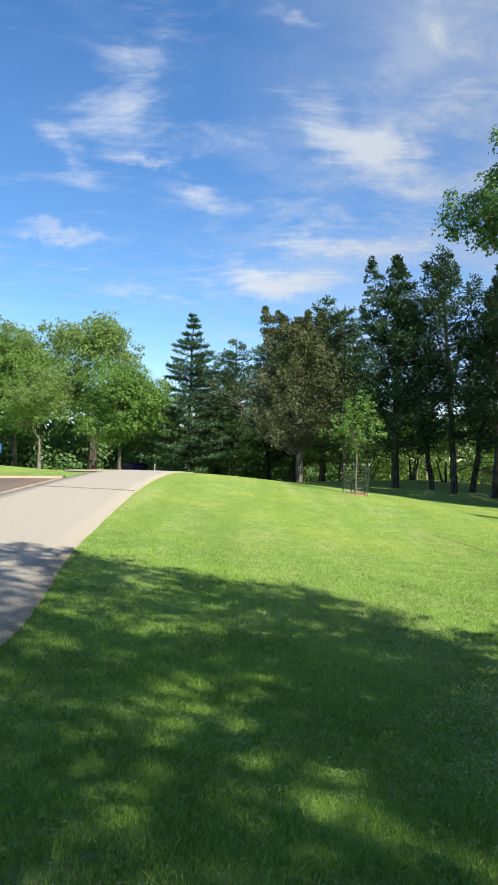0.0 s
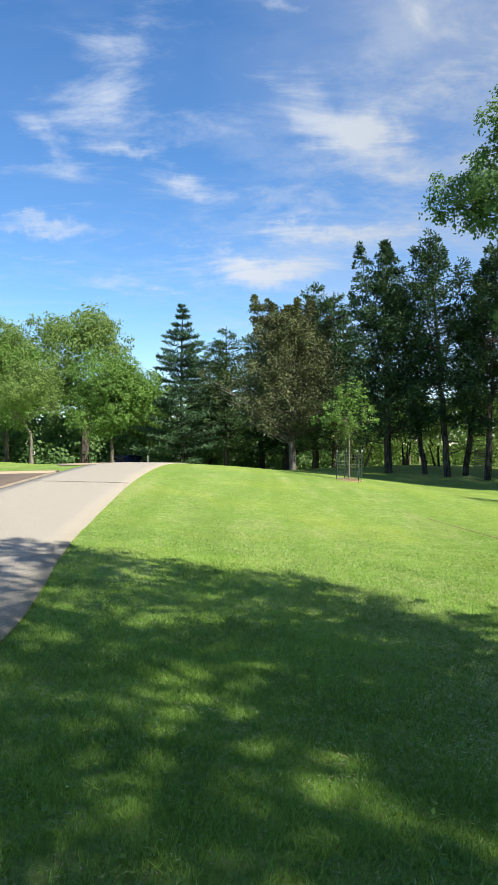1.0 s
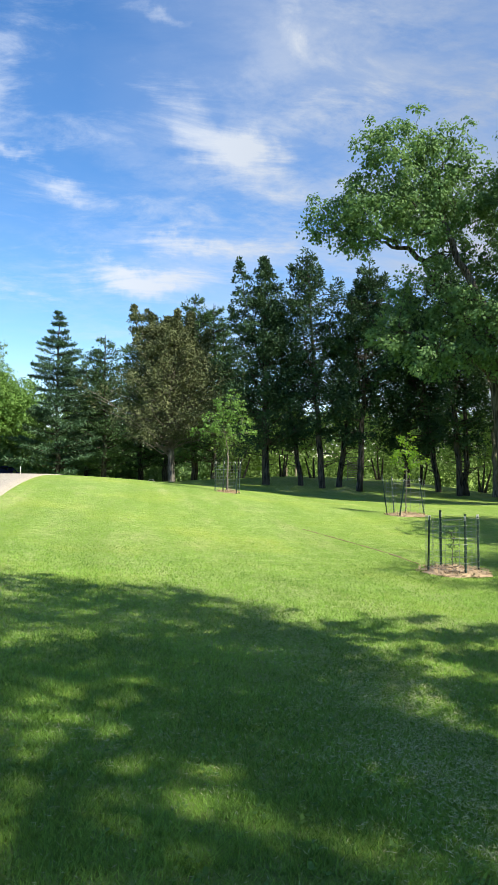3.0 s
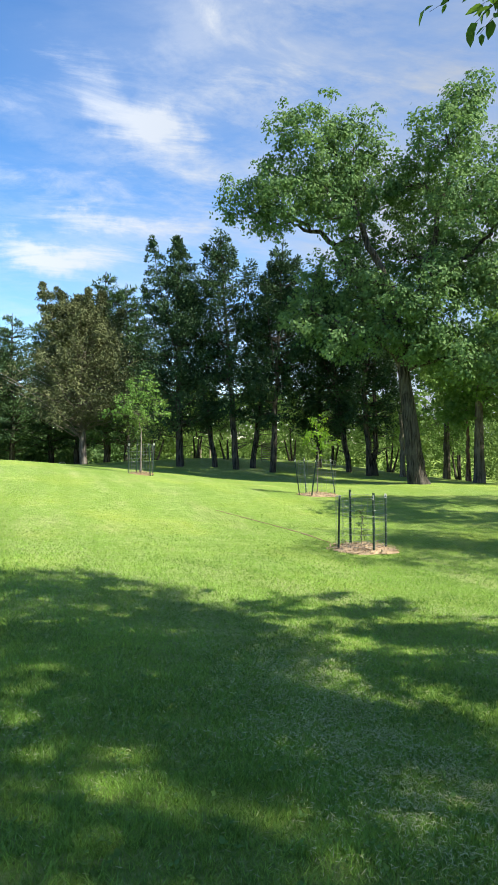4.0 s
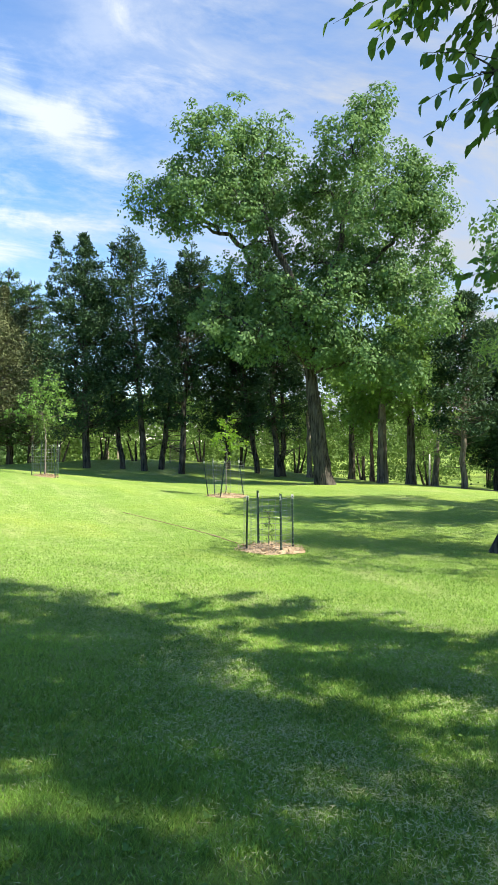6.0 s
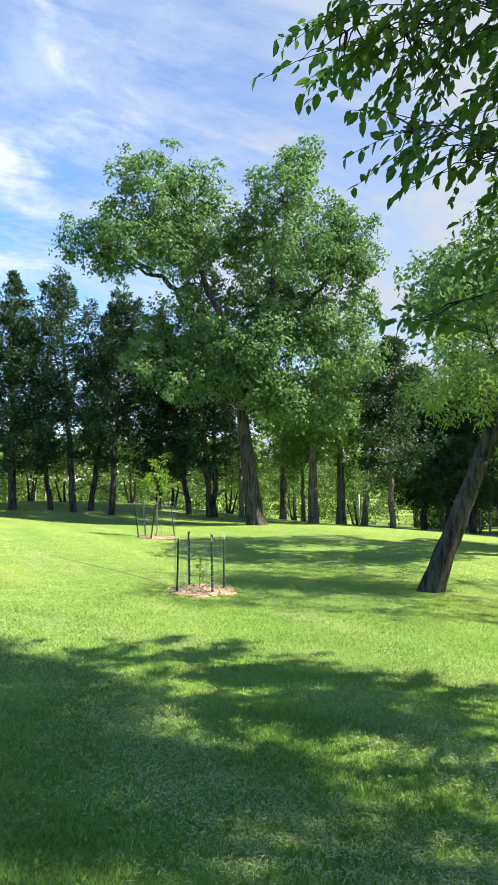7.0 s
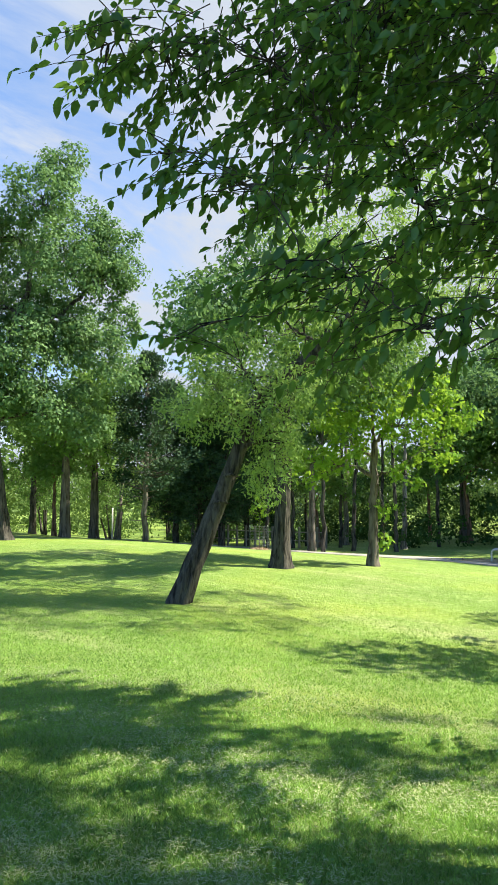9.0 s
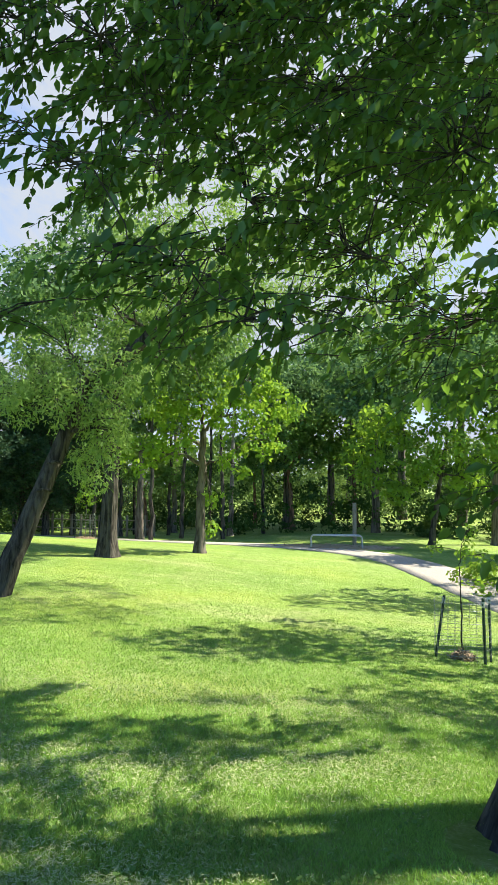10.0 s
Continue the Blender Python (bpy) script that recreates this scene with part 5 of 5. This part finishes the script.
# the tall tree behind the viewpoint whose crown shades the near lawn
def shading_tree(bx, by):
    """A tall thin crown; each clump shades the lawn to its north-west, and gaps in the crown let the sun through."""
    rng = np.random.default_rng(64)
    wood, crown = Soup(), Soup()
    gx, gy = np.meshgrid(np.arange(-8, 7.6, 0.5), np.arange(-0.6, 13.4, 0.5))
    sx, sy = (np.repeat(g.ravel(), 4) + rng.uniform(-0.3, 0.3, 4 * g.size) for g in (gx, gy))
    rim = np.interp(sx, [r[0] for r in RIM], [r[1] for r in RIM])
    reach = np.interp(sy, (4.0, 6.0), (1.0, 0.0))
    chance = np.interp(sx - 0.9 * reach + 0.25 * np.sin(sy * 2.1), (0.8, 2.0, 4.2), (0.97, 0.3, 0.15)) * np.interp(sy, (4.5, 6.5, 9.0), (1.0, 0.9, 0.8))
    chance *= 1 + 0.7 * np.sin(sx * 2.3 + np.sin(sy * 1.9) * 1.3) * np.sin(sy * 2.6 - sx * 1.1) * ((sx > 1.6) | ((sx > 0.6) & (sy > 5.0)))
    chance *= np.clip((rim - sy) / 1.1 + 0.15, 0, 1)
    chance *= sun_gaps(sx, sy)
    keep = rng.uniform(0, 1, len(sx)) < chance
    sx, sy = sx[keep], sy[keep]
    z = 14.5 + 1.6 * np.sin(sx * 0.7 + 1) * np.sin(sy * 0.6) + rng.uniform(-1.0, 1.0, len(sx))
    run = math.cos(radians(SUN_EL)) / math.sin(radians(SUN_EL))
    at = np.stack([sx + math.sin(radians(SUN_AZ)) * run * z - bx, sy + math.cos(radians(SUN_AZ)) * run * z - by, z], 1)
    top = np.array((-0.4, 0.3, 9.0))
    hh = np.linspace(0, 1, 14)
    wood.tube(bent_line(rng, (0, 0, -0.2), top, 14, 0, 0.05), 0.36 * (1 - 0.4 * hh + 0.3 * np.exp(-hh * 20)), 32, 0.09)
    limbs = Limbs(rng, wood)
    limbs.seed(top[None, :], np.array([0.2]))
    for c in at[::26][np.argsort(np.linalg.norm(at[::26] - top, axis=1))]:
        limbs.grow(c, 0.5, 0.5)
    crown.add(*clump_leaves(rng, at, unit(rng.normal(size=at.shape)), 0.36, 22, 0.19, 0.62, 0.8, 0.9, 0.2))
    return wood.mesh("trunk", M["bark_dark"], True), crown.mesh("crown", M["near"])


tree("broadleaf_tree", shading_tree(10.2, -4.6), 10.2, -4.6, "tall broad-leaved tree shading the near lawn")

# trees standing off to the side, known by the shade they cast
SIDE = broadleaf(62, 3.2, 0.2, [(a, b, z, r, r * 0.8) for a, b, z, r in ((-0.9, 1.1, 4.4, 1.1), (0, 0.3, 5.8, 1.3), (0.9, 0.6, 5.0, 1.1), (-0.6, -0.8, 5.0, 1.1), (0.4, 0, 7.0, 1.1), (0.8, -0.9, 4.4, 1.0))], 0.13, 3.0, "bark_dark", "near", (0, 0.2), 16, 0.6)
for sx, sy, s, tn in ((15.2, -0.3, 1.3, 0), (12.4, -3.4, 1.1, 100), (22.2, 0.4, 1.2, 200)):
    e = tree("broadleaf_tree", SIDE, sx, sy, "leafy shade tree beside the footpath", "shade trees by the footpath", tn)
    e.scale = (s, s, s)

# ---- thicket and far woods ----
def thicket(name, seed, n, b0, b1, d0, d1, h0, h1, m, spread, l0, l1, mat, label, skip=None):
    rng = np.random.default_rng(seed)
    b, d = rng.uniform(b0, b1, n), rng.uniform(d0, d1, n)
    x, y = d * np.sin(np.radians(b)), d * np.cos(np.radians(b))
    top = h0 + (h1 - h0) * (0.5 + 0.3 * np.sin(b * 0.9 + seed) + 0.2 * np.sin(b * 2.7 + seed * 2))
    hgt = rng.uniform(0.02, 1, n) ** 1.3 * top
    if skip:
        ok = skip(b, d, hgt)
        x, y, hgt = x[ok], y[ok], hgt[ok]
    c = np.stack([x, y, land(x, y) + hgt], 1)
    v, f = clump_leaves(rng, c, unit(rng.normal(size=c.shape) * np.array((1, 1, 0.3))), spread * rng.uniform(0.6, 1.3, len(c)), m, (l0 + l1) / 2, 0.7, 0.8, 0.4)
    v[:, 2] = np.maximum(v[:, 2], land(v[:, 0], v[:, 1]) + 0.03)
    s = Soup(); s.add(v, f)
    tagged(new(name, s.mesh(name, M[mat])), label, "woods", "", "stuff")


thicket("woods", 73, 2200, -60, 120, 84, 100, 6.0, 9, 24, 1.7, 0.6, 0.95, "thicket", "far sunlit woods closing the view", lambda b, d, h: (b > -6) | (h < 9))
thicket("thicket", 71, 2300, 7, 92, 54, 72, 2.2, 6.2, 46, 0.85, 0.16, 0.26, "thicket", "tangled sunlit thicket behind the trees")
thicket("undergrowth", 72, 1700, -34, 8, 66, 78, 3.4, 6.0, 26, 0.95, 0.3, 0.46, "maple", "dark undergrowth below the trees beyond the rise")
thicket("shrubs", 74, 520, 58, 100, 40, 52, 1.2, 6.2, 60, 0.6, 0.12, 0.26, "shrub", "dark green shrubs beyond the footpath")
thicket("shrubs", 76, 260, 43, 59, 47, 54, 0.8, 4.2, 60, 0.6, 0.12, 0.26, "shrub", "dark shaded shrubs behind the fence")
thicket("shrubs", 75, 34, 79.5, 88, 21, 25, 0.3, 1.3, 60, 0.4, 0.1, 0.2, "young", "light green shrubs beside the footpath")

# ---- staked saplings ----
def box(sx, sy, sz, at=(0, 0, 0), bevel=0.0):
    bm = bmesh.new()
    bmesh.ops.create_cube(bm, size=1.0)
    bmesh.ops.scale(bm, vec=(sx, sy, sz), verts=bm.verts)
    bmesh.ops.translate(bm, vec=at, verts=bm.verts)
    if bevel:
        bmesh.ops.bevel(bm, geom=bm.edges[:], offset=bevel, segments=2, affect="EDGES")
    return bm


def stake_mesh(h):
    """A studded T-section steel post with a pale tip."""
    bm = box(0.038, 0.008, h + 0.3, (0, 0, h / 2 - 0.15))
    b2 = box(0.008, 0.032, h + 0.3, (0, 0.022, h / 2 - 0.15))
    me = bpy.data.meshes.new("t"); b2.to_mesh(me); b2.free(); bm.from_mesh(me); bpy.data.meshes.remove(me)
    for i in range(int(h / 0.09)):
        b3 = box(0.02, 0.012, 0.03, (0, -0.008, 0.1 + i * 0.09))
        me = bpy.data.meshes.new("t"); b3.to_mesh(me); b3.free(); bm.from_mesh(me); bpy.data.meshes.remove(me)
    return bm


def wire_mesh(r, h, lean_seed):
    s = Soup()
    a = np.linspace(0, 2 * math.pi, 25)
    for z in np.linspace(0.12, h, 9):
        s.tube(np.stack([np.cos(a) * r, np.sin(a) * r, np.full(25, z) + 0.01 * np.sin(a * 3 + lean_seed)], 1), np.full(25, 0.0028), 4)
    for k in range(24):
        s.tube(np.array([(math.cos(a[k]) * r, math.sin(a[k]) * r, 0.03), (math.cos(a[k]) * r, math.sin(a[k]) * r, h * 0.5), (math.cos(a[k]) * r, math.sin(a[k]) * r, h)]), np.full(3, 0.0022), 3)
    return s.mesh("wire_netting", M["wire"])


def mulch_mesh(seed, r):
    """A low heap of chips: a domed disc with loose splinters on it."""
    rng = np.random.default_rng(seed)
    s = Soup()
    k, rings = 26, 6
    a = np.arange(k) * 2 * math.pi / k
    v = []
    for j in range(rings):
        rr = r * (j + 0.02) / (rings - 1)
        wob = 1 + (0.08 * np.sin(a * 3 + seed) + 0.06 * np.sin(a * 5)) * (j == rings - 1)
        v.append(np.stack([np.cos(a) * rr * wob, np.sin(a) * rr * wob, np.full(k, 0.07 * (1 - (j / (rings - 1)) ** 2) - 0.02 * (j == rings - 1)) + rng.normal(0, 0.008, k)], 1))
    idx = np.arange(k * rings).reshape(rings, k); nx = np.roll(idx, -1, 1)
    s.add(np.concatenate(v), np.stack([idx[:-1], nx[:-1], nx[1:], idx[1:]], -1).reshape(-1, 4))
    n = 700
    q, rr = rng.uniform(0, 6.28, n), r * 1.05 * np.sqrt(rng.uniform(0, 1, n))
    at = np.stack([np.cos(q) * rr, np.sin(q) * rr, 0.075 * (1 - (rr / r) ** 2) + rng.uniform(0, 0.03, n)], 1)
    s.add(*leaf_quads(rng, at, unit(rng.normal(size=(n, 3)) * np.array((1, 1, 0.3))), unit(rng.normal(0, 0.4, (n, 3)) + np.array((0, 0, 1))), rng.uniform(0.05, 0.12, n), 0.03))
    return s.mesh("mulch", M["mulch"])


def staked(b, d, sapling, stakes, h, r, mulch_r, label, tilt=0.06, seed=1, netting=True, grown=1.0):
    x, y = spot(b, d)
    rng = np.random.default_rng(seed)
    g = thing("tree_guard", x, y, label, "tree guard", "tree guards on the lawn", -b)
    for a in stakes:
        st = part("stake", (stake_mesh(h * rng.uniform(0.95, 1.06)), M["stake"]), g)
        st.matrix_basis = pose(math.cos(a) * r, math.sin(a) * r, 0, rng.normal(0, tilt) * 40, rng.normal(0, tilt) * 40, math.degrees(a))
        part("tip", (box(0.052, 0.011, 0.09, (0, 0, h * 0.93)), M["steel"]), st, "pale galvanised tip")
    if netting:
        part("wire_netting", wire_mesh(r * 1.02, h * 0.92, seed), g, "fine wire netting")
    tagged(part("mulch_ring", mulch_mesh(seed, mulch_r)), "ring of reddish wood mulch on the grass", "mulch").matrix_basis = pose(x, y, float(land(x, y)) + 0.01)
    if sapling:
        tree("sapling", sapling, x, y, "young staked sapling with fresh green leaves", "saplings on the lawn", -b).scale = (grown,) * 3


SAP_S = broadleaf(81, 0.5, 0.008, [(0, 0, 0.35, 0.1, 0.16), (0.03, 0, 0.6, 0.09, 0.15), (-0.03, 0, 0.8, 0.07, 0.12)], 0.06, 34, "bark", "pale", (0, 0), 6, 0.12, 5)
SAP_M = broadleaf(82, 1.6, 0.018, [(0, 0, 2.3, 0.35, 0.3), (-0.3, 0, 2.0, 0.3, 0.25), (0.35, 0, 1.9, 0.28, 0.25), (0.1, 0.1, 1.6, 0.25, 0.2), (0, 0, 2.7, 0.25, 0.25)], 0.11, 10, "bark_grey", "young", (0.05, 0), 10, 0.3, 5)
SAP_L = broadleaf(83, 2.0, 0.05, [(-0.8, 0, 3.4, 0.6, 0.45), (0.7, 0, 3.6, 0.6, 0.5), (0, 0.3, 4.2, 0.7, 0.5), (-0.2, -0.3, 3.1, 0.6, 0.4), (0.9, 0, 2.9, 0.4, 0.3), (-1.3, 0, 2.9, 0.4, 0.3), (0.2, 0, 4.7, 0.35, 0.3)], 0.13, 5.5, "bark_grey", "light", (0.05, 0), 12, 0.5, 9)
SAP_B = broadleaf(84, 1.4, 0.014, [(0, 0, 1.75, 0.2, 0.12), (-0.45, 0, 1.7, 0.14, 0.1), (0.3, 0, 1.6, 0.14, 0.1), (0.1, 0, 2.0, 0.12, 0.1)], 0.06, 14, "bark_dark", "young", (-0.03, 0), 6, 0.2, 4)
staked(26.15, 14.8, SAP_S, (3.6, 2.0, 5.2, 0.2), 1.18, 0.51, 0.72, "four green steel stakes with wire netting round a sapling", 0.05, 3)
staked(22.6, 25.7, SAP_M, (3.5, 4.4, 0.2, 2.2), 1.35, 0.66, 0.72, "leaning green stakes with wire netting round a sapling", 0.12, 4)
staked(8.5, 29.4, SAP_L, (3.3, 5.6, 0.1, 1.9), 1.32, 0.5, 0.5, "green stakes with wire netting round a young tree", 0.1, 5, True, 0.84)
staked(79.8, 11.9, SAP_B, (3.4, 0.1, 5.6), 0.98, 0.42, 0.16, "thin dark stakes with netting round a bare sapling", 0.1, 6)
staked(50.2, 37, SAP_M, (3.3, 0.2), 1.3, 0.5, 0.5, "two stakes with netting round a small tree", 0.05, 7)


# ---- fittings along the footpath ----
def bent_pipe(pts, r, sides=8):
    return tube_arrays(np.array(pts, float), np.full(len(pts), r), sides)


def rack():
    (x0, y0), (x1, y1) = spot(68.0, 33), spot(72.0, 33)
    cx, cy, w = (x0 + x1) / 2, (y0 + y1) / 2, math.hypot(x1 - x0, y1 - y0)
    e = thing("bike_rack", cx, cy, "long pale galvanised hoop rack beside the footpath", "bike rack", "", -70 )
    for k, yy in (("hoop", -0.25), ("hoop", 0.25)):
        a = np.linspace(0, math.pi / 2, 6)
        h, r = 0.58, 0.16
        left = [(-w / 2, yy, -0.05)] + [(-w / 2 + r - r * math.cos(t), yy, h - r + r * math.sin(t)) for t in a]
        pts = left + [(-p[0], p[1], p[2]) for p in left[::-1]]
        s = Soup(); s.add(*bent_pipe(pts, 0.035)); part(k, s.mesh(k, M["steel"], True), e)
    tagged(part("mulch_bed", mulch_mesh(9, 1.0)), "bed of red-brown mulch under the rack", "mulch").matrix_basis = pose(cx + 0.5, cy + 0.2, float(land(cx, cy)) + 0.01, 0, 0, -70) @ Matrix.Diagonal((3.0, 1.1, 1, 1))


rack()


def post(name, b, d, h, r, mat, label, category="post", group=""):
    x, y = spot(b, d)
    s = Soup()
    s.tube(np.array([(0, 0, -0.1), (0, 0, h * 0.5), (0, 0, h), (0, 0, h + 0.02)]), np.array((r, r, r * 0.95, r * 0.3)), 10)
    e = thing(name, x, y, label, category, group)
    part("shaft", s.mesh("shaft", M[mat], True), e)
    return e


post("post", 71.4, 35, 2.0, 0.1, "wood", "weathered wooden post behind the rack")
post("post", 38.6, 45, 1.9, 0.05, "steel", "slim pale pole among the trees")
post("post", -7.5, 50, 0.95, 0.028, "steel", "thin pale metal post beside the parked car")


def fence(b0, b1, d, n, h, mat, label, rails=True):
    x0, y0 = spot((b0 + b1) / 2, d)
    e = thing("fence", x0, y0, label, "fence", "", 0)
    z0 = float(land(x0, y0))
    pts = []
    for k in range(n):
        px, py = spot(b0 + (b1 - b0) * k / (n - 1), d)
        pz = float(land(px, py)) - z0
        pts.append((px - x0, py - y0, pz))
        part("post", (box(0.11, 0.11, h + 0.2, (px - x0, py - y0, pz + h / 2 - 0.1), 0.012), M[mat]), e)
    if rails:
        for z in (0.35, 0.75):
            s = Soup(); s.tube(np.array([(p[0], p[1], p[2] + h * z) for p in pts]), np.full(n, 0.035), 5)
            part("rail", s.mesh("rail", M[mat]), e)


fence(45.6, 55.5, 43, 15, 1.25, "wood", "weathered post and rail fence at the woods' edge")
fence(11.8, 14.0, 55, 4, 0.7, "wood", "low pale posts in the grass behind the cedars", False)


def lattice(b, d):
    x, y = spot(b, d)
    e = thing("gate", x, y, "pale slatted gate among the trees", "gate", "", -b)
    for k in range(9):
        part("slat", (box(0.62, 0.03, 0.06, (0, 0, 0.15 + k * 0.13), 0.004), M["wood"]), e)
    for sx in (-0.33, 0.33):
        part("post", (box(0.07, 0.07, 1.5, (sx, 0.05, 0.65), 0.01), M["wood"]), e)


lattice(18.5, 48)


def hoop(b, d):
    x, y = spot(b, d)
    e = thing("hoop", x, y, "small white metal hoop under the cedar", "hoop", "", -b)
    a = np.linspace(0, math.pi, 12)
    s = Soup(); s.tube(np.stack([np.cos(a) * 0.3, 0 * a, np.sin(a) * 0.3 + 0.12], 1), np.full(12, 0.02), 6)
    s.tube(np.array([(-0.3, 0, -0.05), (-0.3, 0, 0.06), (-0.3, 0, 0.14)]), np.full(3, 0.03), 6); s.tube(np.array([(0.3, 0, -0.05), (0.3, 0, 0.06), (0.3, 0, 0.14)]), np.full(3, 0.03), 6)
    part("frame", s.mesh("frame", M["white"], True), e)


hoop(2.45, 58)


# ---- parked cars and signs ----
def car(b, d, turn, paint, label):
    x, y = spot(b, d)
    e = thing("car", x, y, label, "car", "", turn)
    prof = [(-2.2, 0.45), (-2.25, 0.95), (-2.1, 1.08), (-1.75, 1.55), (-1.2, 1.66), (0.2, 1.66), (0.95, 1.12), (2.0, 0.95), (2.2, 0.75), (2.22, 0.4), (1.9, 0.3), (-2.0, 0.3)]
    def hull(pts, half, inset):
        bm = bmesh.new()
        ring = [[bm.verts.new((px, s * (half - (inset if pz > 1.15 else 0.0)), pz)) for px, pz in pts] for s in (-1, 1)]
        bm.faces.new(ring[0]); bm.faces.new(ring[1][::-1])
        n = len(pts)
        for i in range(n):
            bm.faces.new((ring[0][i], ring[1][i], ring[1][(i + 1) % n], ring[0][(i + 1) % n]))
        bmesh.ops.recalc_face_normals(bm, faces=bm.faces[:])
        bmesh.ops.bevel(bm, geom=bm.edges[:], offset=0.05, segments=2, affect="EDGES")
        return bm
    part("body", (hull(prof, 0.9, 0.16), M[paint]), e)
    part("window", (box(0.03, 1.25, 0.42, (-1.985, 0, 1.30), 0.01), M["glass"]), e).matrix_basis = Matrix.Translation((0, 0, 0)) @ Matrix.Rotation(0.0, 4, "Y")
    for s in (-1, 1):
        part("window", (box(2.0, 0.03, 0.38, (-0.6, s * 0.775, 1.36), 0.01), M["glass"]), e)
        part("tail_light", (box(0.06, 0.22, 0.26, (-2.24, s * 0.74, 0.98), 0.02), M["red"]), e, "red tail light")
        for wx in (-1.4, 1.4):
            s2 = Soup(); s2.tube(np.array([(wx, s * 0.72, 0.33), (wx, s * 0.76, 0.33), (wx, s * 0.9, 0.33), (wx, s * 0.93, 0.33)]), np.array((0.02, 0.33, 0.33, 0.02)), 18)
            wl = part("wheel", s2.mesh("wheel", M["rubber"], True), e)
            s3 = Soup(); s3.tube(np.array([(wx, s * 0.93, 0.33), (wx, s * 0.945, 0.33), (wx, s * 0.95, 0.33)]), np.array((0.19, 0.19, 0.02)), 14)
            part("rim", s3.mesh("rim", M["steel"], True), wl, "grey rim")
    part("bumper", (box(0.12, 1.7, 0.2, (-2.26, 0, 0.52), 0.03), M["rubber"]), e)
    part("plate", (box(0.02, 0.45, 0.14, (-2.285, 0, 0.82), 0.004), M["white"]), e, "pale plate")


car(-8.75, 66.5, 62, "carblue", "dark blue parked car under the trees")
car(-17.0, 76, 170, "white", "white parked car behind the grass verge")


def access_sign(b, d):
    x, y = spot(b, d)
    e = thing("sign", x, y, "blue parking sign with a white symbol on a slim post", "sign", "", -b)
    s = Soup(); s.tube(np.array([(0, 0.03, -0.1), (0, 0.03, 0.6), (0, 0.03, 1.25)]), np.full(3, 0.03), 8)
    part("post", s.mesh("post", M["steel"], True), e)
    panel = part("panel", (box(0.26, 0.012, 0.34, (0, -0.01, 1.05), 0.004), M["signblue"]), e)
    s = Soup()
    a = np.linspace(0, 2 * math.pi, 15)
    s.tube(np.stack([np.cos(a) * 0.055 - 0.01, np.full(15, -0.02), np.sin(a) * 0.055 + 0.99], 1), np.full(15, 0.01), 4)
    s.tube(np.array([(-0.02, -0.02, 1.16), (-0.01, -0.02, 1.07), (0.04, -0.02, 1.05), (0.07, -0.02, 0.95)]), np.full(4, 0.012), 4)
    part("symbol", s.mesh("symbol", M["white"]), panel, "white wheelchair symbol")


access_sign(-19.4, 31)


def notice(b, d):
    x, y = spot(b, d)
    e = thing("sign", x, y, "small white notice board on a short post", "sign", "", -b)
    part("post", (box(0.06, 0.06, 1.0, (0, 0.04, 0.4)), M["wood"]), e)
    panel = part("panel", (box(0.32, 0.02, 0.28, (0, 0, 0.85), 0.004), M["white"]), e)
    for k in range(2):
        part("bar", (box(0.08, 0.01, 0.14, (-0.07 + k * 0.14, -0.014, 0.85)), M["rubber"]), panel)


notice(-16.3, 57)
